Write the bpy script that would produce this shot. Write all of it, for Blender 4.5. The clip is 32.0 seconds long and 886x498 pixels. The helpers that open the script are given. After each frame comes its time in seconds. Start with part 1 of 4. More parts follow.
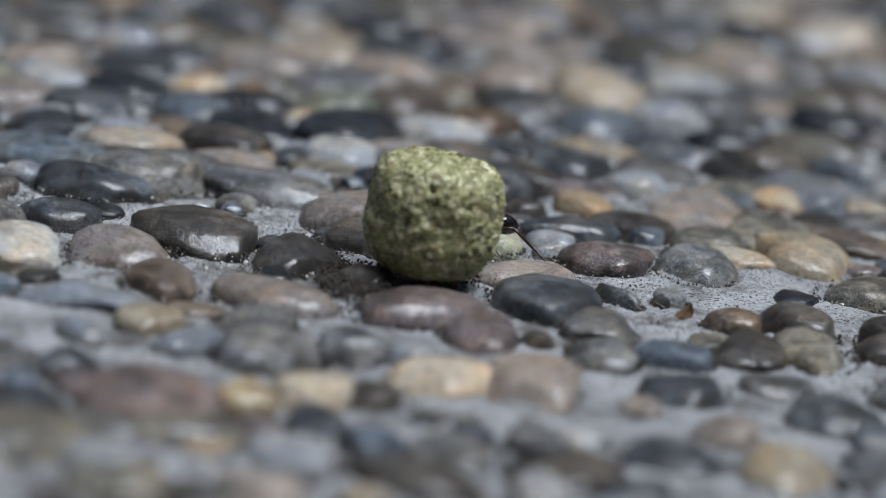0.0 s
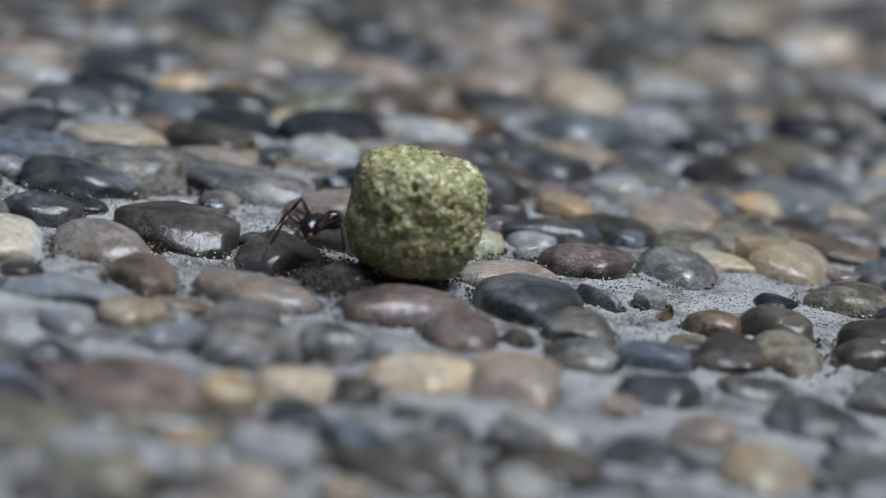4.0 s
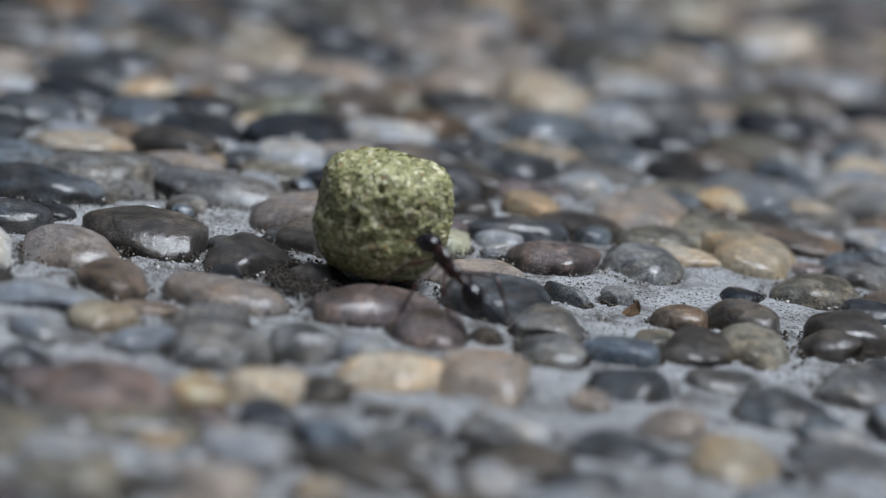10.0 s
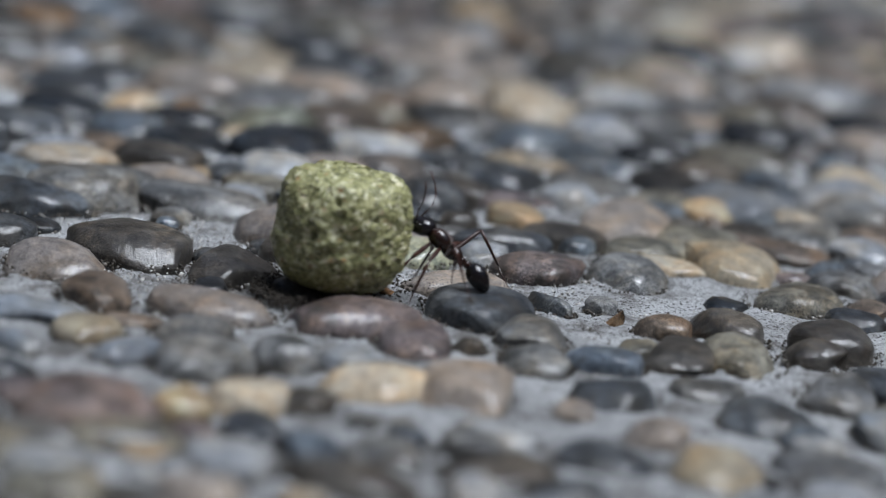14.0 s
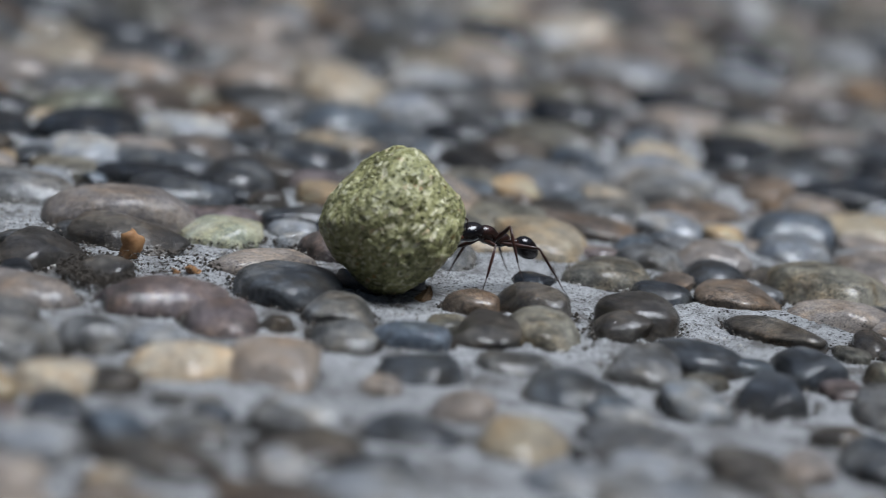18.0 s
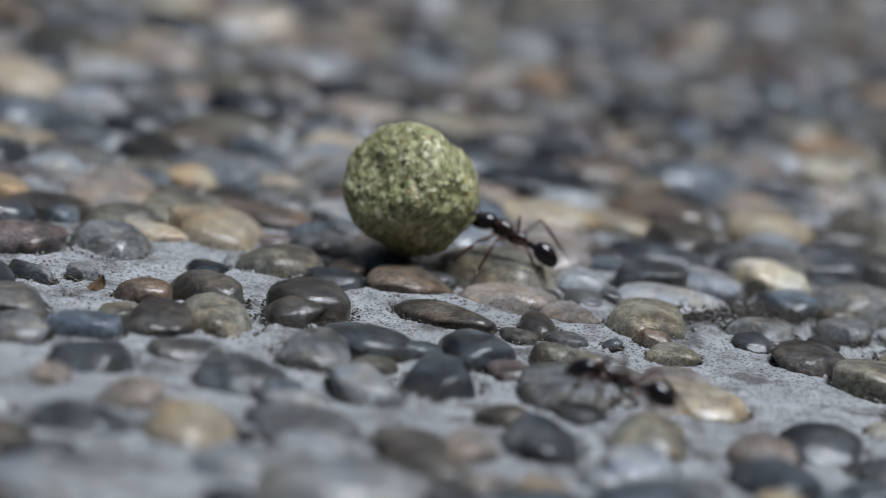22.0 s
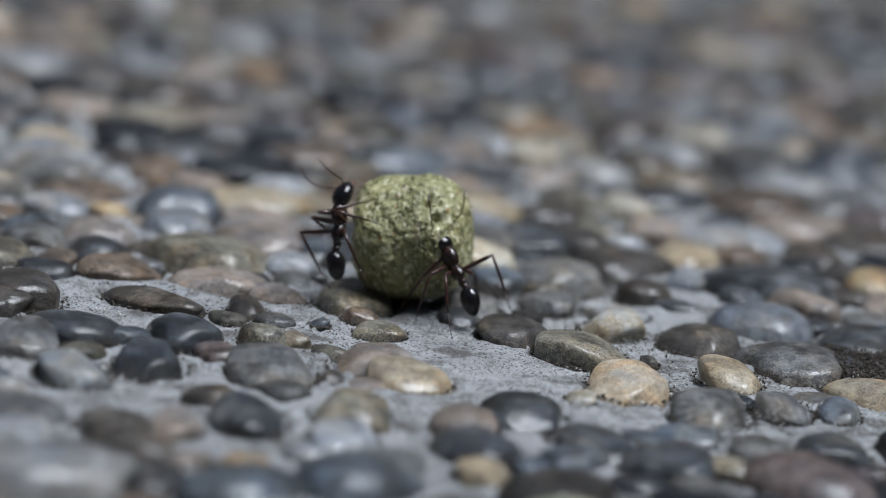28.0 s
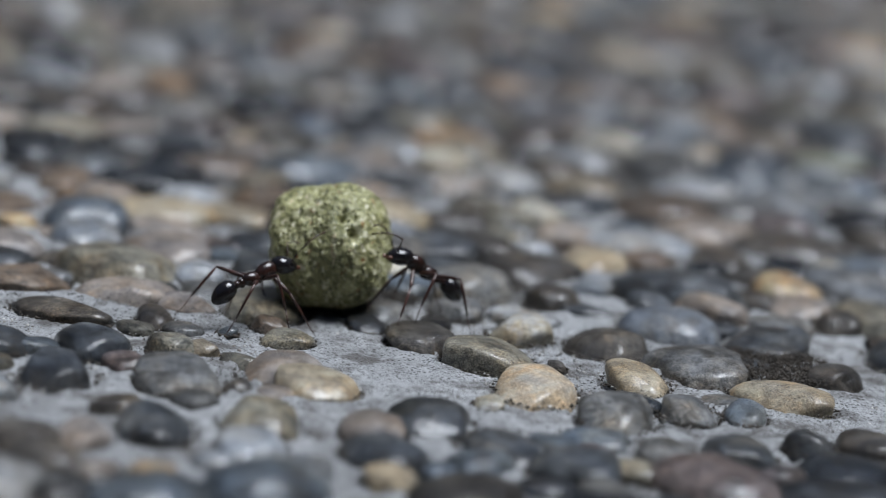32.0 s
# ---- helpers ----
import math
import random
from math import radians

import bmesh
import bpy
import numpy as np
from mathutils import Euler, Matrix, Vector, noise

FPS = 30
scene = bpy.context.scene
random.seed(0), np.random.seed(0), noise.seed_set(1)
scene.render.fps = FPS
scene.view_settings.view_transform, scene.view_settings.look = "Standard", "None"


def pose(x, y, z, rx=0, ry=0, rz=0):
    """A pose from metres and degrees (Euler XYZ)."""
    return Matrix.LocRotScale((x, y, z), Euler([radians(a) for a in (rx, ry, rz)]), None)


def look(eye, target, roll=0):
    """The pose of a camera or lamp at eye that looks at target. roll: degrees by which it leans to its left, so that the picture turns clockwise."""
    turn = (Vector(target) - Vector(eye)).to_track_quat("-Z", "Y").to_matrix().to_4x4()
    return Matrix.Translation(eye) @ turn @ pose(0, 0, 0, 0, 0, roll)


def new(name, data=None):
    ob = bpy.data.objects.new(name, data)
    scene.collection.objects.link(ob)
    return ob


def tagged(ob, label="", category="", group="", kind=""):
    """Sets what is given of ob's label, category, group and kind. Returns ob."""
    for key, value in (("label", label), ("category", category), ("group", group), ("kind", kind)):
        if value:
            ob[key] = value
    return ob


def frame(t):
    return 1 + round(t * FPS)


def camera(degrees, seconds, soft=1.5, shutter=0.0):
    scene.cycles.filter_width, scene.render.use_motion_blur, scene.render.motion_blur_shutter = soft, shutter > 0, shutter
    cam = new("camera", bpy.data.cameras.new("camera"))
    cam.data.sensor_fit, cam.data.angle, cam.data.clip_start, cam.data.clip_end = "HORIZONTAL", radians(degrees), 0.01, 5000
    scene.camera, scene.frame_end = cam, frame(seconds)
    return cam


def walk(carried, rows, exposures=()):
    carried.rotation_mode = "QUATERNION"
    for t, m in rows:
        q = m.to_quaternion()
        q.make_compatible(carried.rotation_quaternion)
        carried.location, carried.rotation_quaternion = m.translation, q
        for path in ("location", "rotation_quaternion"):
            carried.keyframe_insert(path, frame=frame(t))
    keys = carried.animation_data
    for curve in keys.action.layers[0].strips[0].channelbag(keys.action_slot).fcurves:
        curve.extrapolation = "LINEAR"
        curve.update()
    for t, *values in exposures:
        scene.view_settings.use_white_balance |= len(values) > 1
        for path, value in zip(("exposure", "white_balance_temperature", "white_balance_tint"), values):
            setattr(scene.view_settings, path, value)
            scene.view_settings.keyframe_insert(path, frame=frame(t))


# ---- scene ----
# ---- camera and its way: a hand-held macro lens that pans along the paving ----
cam = camera(17.0, 32.0, 1.0, 0.5)
walk(cam, [
    (0, pose(-0.00000, -0.20267, 0.05053, 75.908, -6.500, 2.903)),
    (0.5, pose(-0.00004, -0.20261, 0.05023, 75.776, -6.913, 2.962)),
    (1, pose(-0.00008, -0.20257, 0.04988, 75.619, -7.531, 3.014)),
    (1.5, pose(-0.00037, -0.20302, 0.04984, 75.726, -7.272, 3.189)),
    (2, pose(-0.00046, -0.20317, 0.04976, 75.913, -7.103, 3.068)),
    (2.5, pose(-0.00038, -0.20322, 0.04976, 75.937, -7.041, 2.989)),
    (3, pose(-0.00041, -0.20343, 0.04981, 76.040, -7.082, 2.841)),
    (3.5, pose(-0.00026, -0.20350, 0.04977, 76.131, -7.060, 2.779)),
    (4, pose(-0.00020, -0.20366, 0.04981, 76.177, -7.334, 2.649)),
    (4.5, pose(-0.00024, -0.20407, 0.04976, 76.225, -7.423, 2.521)),
    (6.5, pose(-0.00017, -0.20481, 0.04958, 76.128, -6.870, 2.494)),
    (7, pose(-0.00028, -0.20482, 0.04967, 76.163, -6.839, 2.288)),
    (7.5, pose(-0.00029, -0.20479, 0.04974, 76.280, -6.862, 2.193)),
    (8, pose(-0.00037, -0.20464, 0.04976, 76.312, -6.742, 2.364)),
    (8.5, pose(-0.00019, -0.20463, 0.04986, 76.265, -6.613, 2.327)),
    (9, pose(-0.00034, -0.20478, 0.04968, 76.323, -6.588, 2.074)),
    (9.5, pose(-0.00024, -0.20483, 0.04971, 76.344, -6.559, 1.905)),
    (10, pose(-0.00023, -0.20482, 0.04976, 76.360, -6.520, 1.773)),
    (10.5, pose(-0.00007, -0.20500, 0.04981, 76.450, -6.512, 1.593)),
    (11, pose(-0.00008, -0.20498, 0.04983, 76.443, -6.489, 1.420)),
    (11.5, pose(0.00006, -0.20500, 0.04977, 76.498, -6.486, 1.405)),
    (12, pose(0.00003, -0.20499, 0.04977, 76.573, -6.430, 1.544)),
    (12.5, pose(0.00002, -0.20488, 0.04977, 76.591, -6.389, 1.606)),
    (13, pose(0.00014, -0.20494, 0.04969, 76.662, -6.339, 1.596)),
    (13.5, pose(0.00016, -0.20499, 0.04970, 76.680, -6.290, 1.501)),
    (14, pose(0.00029, -0.20507, 0.04971, 76.643, -6.280, 1.546)),
    (14.5, pose(0.00049, -0.20516, 0.04962, 76.738, -6.221, 1.336)),
    (16.5, pose(0.00092, -0.20509, 0.04944, 76.910, -6.055, 1.112)),
    (17, pose(0.00120, -0.20514, 0.04933, 76.607, -6.151, -0.161)),
    (17.5, pose(0.00148, -0.20526, 0.04928, 76.615, -6.167, -1.005)),
    (18, pose(0.00164, -0.20553, 0.04919, 76.789, -6.219, -1.937)),
    (18.5, pose(0.00183, -0.20576, 0.04918, 76.964, -6.212, -2.488)),
    (19, pose(0.00180, -0.20580, 0.04903, 77.104, -6.183, -3.034)),
    (19.5, pose(0.00183, -0.20586, 0.04898, 77.126, -6.177, -3.292)),
    (20, pose(0.00198, -0.20589, 0.04900, 76.775, -6.241, -4.844)),
    (20.5, pose(0.00264, -0.20623, 0.04917, 77.007, -6.164, -5.309)),
    (21, pose(0.00309, -0.20652, 0.04923, 77.336, -6.297, -6.114)),
    (21.5, pose(0.00345, -0.20714, 0.04922, 77.616, -6.643, -7.116)),
    (22, pose(0.00404, -0.20833, 0.04939, 77.361, -6.673, -7.620)),
    (22.5, pose(0.00413, -0.21000, 0.04946, 77.723, -6.713, -8.357)),
    (23, pose(0.00431, -0.21072, 0.04971, 77.705, -6.552, -8.497)),
    (23.5, pose(0.00458, -0.21126, 0.04967, 77.886, -6.400, -8.864)),
    (24, pose(0.00480, -0.21154, 0.04960, 77.839, -6.249, -9.556)),
    (24.5, pose(0.00551, -0.21200, 0.04982, 77.772, -6.053, -10.354)),
    (25, pose(0.00628, -0.21234, 0.04971, 77.928, -5.988, -11.107)),
    (25.5, pose(0.00654, -0.21241, 0.04961, 77.986, -5.976, -11.846)),
    (27.5, pose(0.00633, -0.21267, 0.04938, 77.869, -5.940, -12.513)),
    (28, pose(0.00646, -0.21275, 0.04932, 77.914, -5.935, -12.750)),
    (28.5, pose(0.00656, -0.21297, 0.04930, 78.048, -5.852, -13.028)),
    (29, pose(0.00633, -0.21307, 0.04934, 78.161, -5.823, -13.399)),
    (29.5, pose(0.00677, -0.21319, 0.04923, 78.218, -5.741, -13.527)),
    (30, pose(0.00660, -0.21327, 0.04933, 78.252, -5.806, -13.502)),
    (30.5, pose(0.00684, -0.21324, 0.04926, 78.372, -5.742, -13.540)),
    (31, pose(0.00685, -0.21320, 0.04925, 78.359, -5.689, -13.756)),
    (31.5, pose(0.00688, -0.21354, 0.04918, 78.397, -5.631, -13.967)),
    (32, pose(0.00708, -0.21358, 0.04932, 78.271, -5.681, -14.419)),
])
cam.data.dof.use_dof = True
cam.data.dof.focus_distance = 0.2045
cam.data.dof.aperture_fstop = 23.0

# ---- daylight: soft sky, sun behind thin cloud ----
world = bpy.data.worlds.new("overcast_sky")
scene.world = world
world.use_nodes = True
sky = world.node_tree.nodes.new("ShaderNodeTexSky")
sky.sky_type = "NISHITA"
sky.sun_disc = False
sky.sun_elevation = radians(70)
sky.sun_rotation = radians(40)
backing = world.node_tree.nodes["Background"]
backing.inputs["Strength"].default_value = 0.023
world.node_tree.links.new(sky.outputs[0], backing.inputs[0])
sun = new("sun", bpy.data.lights.new("sun", "SUN"))
sun.data.energy = 2.5
sun.data.angle = radians(34)
sun.data.color = (0.86, 0.915, 1.0)
sun.matrix_world = look((0.3, -0.1, 1.0), (0, 0, 0))
scene.view_settings.exposure = 1.13


# ---- materials ----
def nodes_of(name):
    m = bpy.data.materials.new(name)
    m.use_nodes = True
    nt = m.node_tree
    return m, nt, nt.nodes["Principled BSDF"], nt.nodes.new, nt.links.new


def noise_node(nt, coord, scale, detail=4.0, rough=0.6):
    n = nt.nodes.new("ShaderNodeTexNoise")
    n.inputs["Scale"].default_value = scale
    n.inputs["Detail"].default_value = detail
    n.inputs["Roughness"].default_value = rough
    nt.links.new(coord, n.inputs["Vector"])
    return n.outputs["Fac"]


def ramp_node(nt, fac, stops):
    r = nt.nodes.new("ShaderNodeValToRGB")
    while len(r.color_ramp.elements) < len(stops):
        r.color_ramp.elements.new(0.5)
    for el, (pos, col) in zip(r.color_ramp.elements, stops):
        el.position, el.color = pos, (*col, 1) if len(col) == 3 else col
    nt.links.new(fac, r.inputs[0])
    return r.outputs[0]


def mix_node(nt, fac, a, b, blend="MIX"):
    n = nt.nodes.new("ShaderNodeMix")
    n.data_type, n.blend_type = "RGBA", blend
    for sock, v in ((n.inputs[0], fac), (n.inputs[6], a), (n.inputs[7], b)):
        if hasattr(v, "links"):
            nt.links.new(v, sock)
        else:
            sock.default_value = v if isinstance(v, float) else (*v, 1)
    return n.outputs[2]


def bump_node(nt, height, dist, strength, normal=None):
    b = nt.nodes.new("ShaderNodeBump")
    b.inputs["Distance"].default_value = dist
    b.inputs["Strength"].default_value = strength
    nt.links.new(height, b.inputs["Height"])
    if normal:
        nt.links.new(normal, b.inputs["Normal"])
    return b.outputs[0]


def place_node(nt):
    return nt.nodes.new("ShaderNodeNewGeometry").outputs["Position"]


def stone_material(name, base, vein, rough, joined=False):
    grey = sum(base) / 3
    base = [(c * 1.02 - grey * 0.02) * (1.0 if grey > 0.3 else 1.05) * (1.2 if 0.09 < grey < 0.5 and not joined else 1.0) * 0.64 for c in base]
    vein = [(c * 0.9 + sum(vein) / 3 * 0.1) * 0.64 for c in vein]
    dust = [min(c * 1.6 + 0.017, 0.42) for c in base]
    strong = 0.85 if grey < 0.2 else 0.5
    m, nt, bsdf, add, link = nodes_of(name)
    pos = place_node(nt)
    if joined:
        rnd = add("ShaderNodeNewGeometry").outputs["Random Per Island"]
    else:
        rnd = add("ShaderNodeObjectInfo").outputs["Random"]
    blot = noise_node(nt, pos, 260.0, 4, 0.6)
    fine = noise_node(nt, pos, 2600.0, 6, 0.75)
    dark = [c * (0.4 if strong > 0.6 else 0.75) for c in base]
    col = ramp_node(nt, blot, [(0.34, dark), (0.5, base), (0.66, vein)])
    col = mix_node(nt, strong, col, ramp_node(nt, fine, [(0.36, (0.4, 0.4, 0.4)), (0.5, (1.1, 1.1, 1.1)), (0.68, (1.9, 1.85, 1.75))]), "MULTIPLY")
    mottle = ramp_node(nt, noise_node(nt, pos, 850.0, 5, 0.7), [(0.36, (0.5, 0.5, 0.5)), (0.5, (1.0, 1.0, 1.0)), (0.64, (1.55, 1.53, 1.48))])
    col = mix_node(nt, strong, col, mottle, "MULTIPLY")
    warm = ramp_node(nt, noise_node(nt, pos, 330.0, 5, 0.65), [(0.42, (0.9, 0.97, 1.08)), (0.55, (1.05, 1.0, 0.92)), (0.66, (1.3, 1.08, 0.85))])
    col = mix_node(nt, 0.75, col, warm, "MULTIPLY")
    shade = ramp_node(nt, rnd, [(0.0, (0.22, 0.225, 0.235)), (0.5, (0.78, 0.78, 0.78)), (1.0, (1.5, 1.46, 1.4))] if joined else [(0.0, (0.75, 0.75, 0.77)), (0.5, (0.95, 0.95, 0.95)), (1.0, (1.2, 1.17, 1.12))])
    col = mix_node(nt, 1.0, col, shade, "MULTIPLY")
    speck = noise_node(nt, pos, 8000.0, 3, 0.6)
    col = mix_node(nt, strong, col, ramp_node(nt, speck, [(0.36, (0.45, 0.45, 0.45)), (0.5, (1.0, 1.0, 1.0)), (0.64, (1.6, 1.58, 1.52))]), "MULTIPLY")
    # small dark pits of dirt
    vor = add("ShaderNodeTexVoronoi")
    vor.inputs["Scale"].default_value = 3600.0
    link(pos, vor.inputs["Vector"])
    pit = ramp_node(nt, vor.outputs["Distance"], [(0.2, (1, 1, 1)), (0.3, (0, 0, 0))])
    most = 1.0 if strong > 0.6 else 0.8
    patch = ramp_node(nt, noise_node(nt, pos, 420.0, 3), [(0.44 if strong > 0.6 else 0.5, (0, 0, 0)), (0.6, (most, most, most))])
    pits = mix_node(nt, 1.0, pit, patch, "MULTIPLY")
    col = mix_node(nt, pits, col, (0.02, 0.018, 0.015))
    film = ramp_node(nt, noise_node(nt, pos, 520.0, 6, 0.75), [(0.5, (0, 0, 0)), (0.68, (0.72, 0.72, 0.72))])
    col = mix_node(nt, film, col, dust)
    soil = ramp_node(nt, noise_node(nt, pos, 380.0, 6, 0.75), [(0.52, (0, 0, 0)), (0.64, (0.75 if strong > 0.6 else 0.25,) * 3)])
    col = mix_node(nt, soil, col, (0.034, 0.029, 0.023))
    link(col, bsdf.inputs["Base Color"])
    rr = add("ShaderNodeMapRange")
    rr.inputs["To Min"].default_value, rr.inputs["To Max"].default_value = rough - 0.1, rough + 0.15
    link(blot, rr.inputs["Value"])
    link(rr.outputs[0], bsdf.inputs["Roughness"])
    bsdf.inputs["Specular IOR Level"].default_value = 0.26
    sheen = add("ShaderNodeMapRange")
    sheen.inputs["From Min"].default_value, sheen.inputs["From Max"].default_value = 0.42, 0.62
    sheen.inputs["To Min"].default_value, sheen.inputs["To Max"].default_value = 0.75, 0.06
    link(noise_node(nt, pos, 480.0, 6, 0.7), sheen.inputs["Value"])
    link(sheen.outputs[0], bsdf.inputs["Coat Weight"])
    bsdf.inputs["Coat Roughness"].default_value = rough * 0.42
    swell = bump_node(nt, noise_node(nt, pos, 900.0, 6, 0.7), 0.0004, 0.6)
    film_bump = bump_node(nt, pits, 0.0002, -0.5, bump_node(nt, fine, 0.00004, 0.5, bump_node(nt, noise_node(nt, pos, 600.0, 4, 0.55), 0.0003, 0.5)))
    link(film_bump, bsdf.inputs["Coat Normal"])
    link(bump_node(nt, pits, 0.0003, -0.9, bump_node(nt, speck, 0.00006, 0.9, bump_node(nt, fine, 0.00016, 0.8, swell))), bsdf.inputs["Normal"])
    return m


TONES = {
    "dark": ((0.058, 0.049, 0.04), (0.17, 0.148, 0.122), 0.36),
    "slate": ((0.05, 0.057, 0.066), (0.18, 0.195, 0.21), 0.36),
    "black": ((0.011, 0.016, 0.023), (0.035, 0.046, 0.06), 0.2),
    "grey": ((0.16, 0.157, 0.15), (0.25, 0.246, 0.235), 0.42),
    "taupe": ((0.26, 0.22, 0.19), (0.36, 0.32, 0.285), 0.45),
    "mauve": ((0.165, 0.128, 0.122), (0.25, 0.205, 0.195), 0.36),
    "olive": ((0.19, 0.175, 0.138), (0.28, 0.255, 0.2), 0.42),
    "brown": ((0.17, 0.125, 0.092), (0.25, 0.195, 0.15), 0.42),
    "tan": ((0.34, 0.275, 0.19), (0.46, 0.4, 0.31), 0.42),
    "sand": ((0.46, 0.375, 0.275), (0.56, 0.49, 0.4), 0.45),
    "cream": ((0.64, 0.57, 0.43), (0.74, 0.68, 0.56), 0.42),
    "orange": ((0.46, 0.325, 0.19), (0.56, 0.44, 0.31), 0.42),
    "rust": ((0.2, 0.12, 0.06), (0.3, 0.2, 0.11), 0.45),
    "pale": ((0.35, 0.36, 0.37), (0.47, 0.485, 0.5), 0.42),
    "blue": ((0.1, 0.122, 0.146), (0.2, 0.235, 0.28), 0.36),
    "bone": ((0.86, 0.8, 0.68), (0.9, 0.86, 0.78), 0.42),
    "steel": ((0.19, 0.208, 0.23), (0.3, 0.32, 0.345), 0.38),
    "sage": ((0.32, 0.33, 0.24), (0.42, 0.43, 0.36), 0.42),
}
STONE = {k: stone_material(k + "_stone", *v) for k, v in TONES.items()}
STONE_JOINED = {k: stone_material(k + "_stone_bed", *v, joined=True) for k, v in TONES.items()}


def cement_material():
    m, nt, bsdf, add, link = nodes_of("sandy_cement")
    pos = place_node(nt)
    wide = noise_node(nt, pos, 90.0, 4)
    grain = noise_node(nt, pos, 5000.0, 5, 0.8)
    col = ramp_node(nt, wide, [(0.3, (0.34, 0.345, 0.345)), (0.5, (0.503, 0.51, 0.515)), (0.7, (0.564, 0.575, 0.579))])
    col = mix_node(nt, 0.55, col, ramp_node(nt, grain, [(0.36, (0.4, 0.4, 0.39)), (0.5, (1.05, 1.05, 1.05)), (0.64, (1.35, 1.35, 1.35))]), "MULTIPLY")
    vor = add("ShaderNodeTexVoronoi")
    vor.inputs["Scale"].default_value = 3000.0
    link(pos, vor.inputs["Vector"])
    dots = ramp_node(nt, vor.outputs["Distance"], [(0.24, (1, 1, 1)), (0.34, (0, 0, 0))])
    where = ramp_node(nt, noise_node(nt, pos, 300.0, 3), [(0.34, (0, 0, 0)), (0.5, (1, 1, 1))])
    spots = mix_node(nt, 1.0, dots, where, "MULTIPLY")
    tiny = add("ShaderNodeTexVoronoi")
    tiny.inputs["Scale"].default_value = 6500.0
    link(pos, tiny.inputs["Vector"])
    pinholes = ramp_node(nt, tiny.outputs["Distance"], [(0.26, (1, 1, 1)), (0.36, (0, 0, 0))])
    spots = mix_node(nt, 1.0, spots, mix_node(nt, 1.0, pinholes, ramp_node(nt, noise_node(nt, pos, 700.0, 3), [(0.42, (0, 0, 0)), (0.55, (0.9, 0.9, 0.9))]), "MULTIPLY"), "LIGHTEN")
    col = mix_node(nt, spots, col, (0.034, 0.031, 0.027))
    dirt = ramp_node(nt, noise_node(nt, pos, 210.0, 6, 0.75), [(0.49, (0, 0, 0)), (0.62, (0.78, 0.78, 0.78))])
    col = mix_node(nt, dirt, col, (0.088, 0.076, 0.065))
    link(col, bsdf.inputs["Base Color"])
    bsdf.inputs["Roughness"].default_value = 0.9
    mid = noise_node(nt, pos, 1400.0, 5, 0.7)
    link(bump_node(nt, spots, 0.0002, -1.0, bump_node(nt, grain, 0.0003, 1.0, bump_node(nt, mid, 0.0006, 0.9))), bsdf.inputs["Normal"])
    return m


def pellet_material():
    m, nt, bsdf, add, link = nodes_of("pressed_hay")
    pos = add("ShaderNodeTexCoord").outputs["Object"]
    vor = add("ShaderNodeTexVoronoi")
    vor.inputs["Scale"].default_value = 3200.0
    vor.inputs["Randomness"].default_value = 1.0
    warp = add("ShaderNodeMapping")
    warp.inputs["Scale"].default_value = (1.0, 0.6, 1.3)
    link(pos, warp.inputs["Vector"])
    link(warp.outputs[0], vor.inputs["Vector"])
    one = add("ShaderNodeSeparateColor")
    link(vor.outputs["Color"], one.inputs[0])
    chip = ramp_node(nt, one.outputs[0], [(0.0, (0.099, 0.099, 0.039)), (0.3, (0.234, 0.231, 0.103)), (0.65, (0.327, 0.316, 0.156)), (0.85, (0.426, 0.408, 0.241)), (0.97, (0.603, 0.575, 0.426)), (1.0, (0.284, 0.17, 0.057))])
    big = noise_node(nt, pos, 300.0, 4)
    col = mix_node(nt, 0.7, chip, ramp_node(nt, big, [(0.3, (0.74, 0.76, 0.68)), (0.52, (1.0, 1.0, 0.98)), (0.75, (1.25, 1.2, 1.14))]), "MULTIPLY")
    fine = noise_node(nt, pos, 4200.0, 5, 0.7)
    col = mix_node(nt, 0.8, col, ramp_node(nt, fine, [(0.34, (0.6, 0.6, 0.55)), (0.5, (1.05, 1.05, 1.02)), (0.68, (1.5, 1.48, 1.42))]), "MULTIPLY")
    fleck = ramp_node(nt, noise_node(nt, pos, 1100.0, 2), [(0.68, (0, 0, 0)), (0.74, (1, 1, 1))])
    col = mix_node(nt, fleck, col, (0.177, 0.088, 0.024))
    link(col, bsdf.inputs["Base Color"])
    bsdf.inputs["Roughness"].default_value = 0.36
    link(bump_node(nt, fine, 0.0001, 0.9, bump_node(nt, noise_node(nt, pos, 1300.0, 4, 0.65), 0.0003, 0.7, bump_node(nt, vor.outputs["Distance"], 0.00025, -0.7))), bsdf.inputs["Normal"])
    return m


def shell_material(name, col, tip, rough):
    m, nt, bsdf, add, link = nodes_of(name)
    pos = add("ShaderNodeTexCoord").outputs["Object"]
    link(ramp_node(nt, noise_node(nt, pos, 1500.0, 3), [(0.35, col), (0.7, tip)]), bsdf.inputs["Base Color"])
    bsdf.inputs["Roughness"].default_value = rough
    fine = noise_node(nt, pos, 9000.0, 3)
    link(bump_node(nt, fine, 0.00003, 0.3), bsdf.inputs["Normal"])
    return m


CEMENT = cement_material()
HAY = pellet_material()


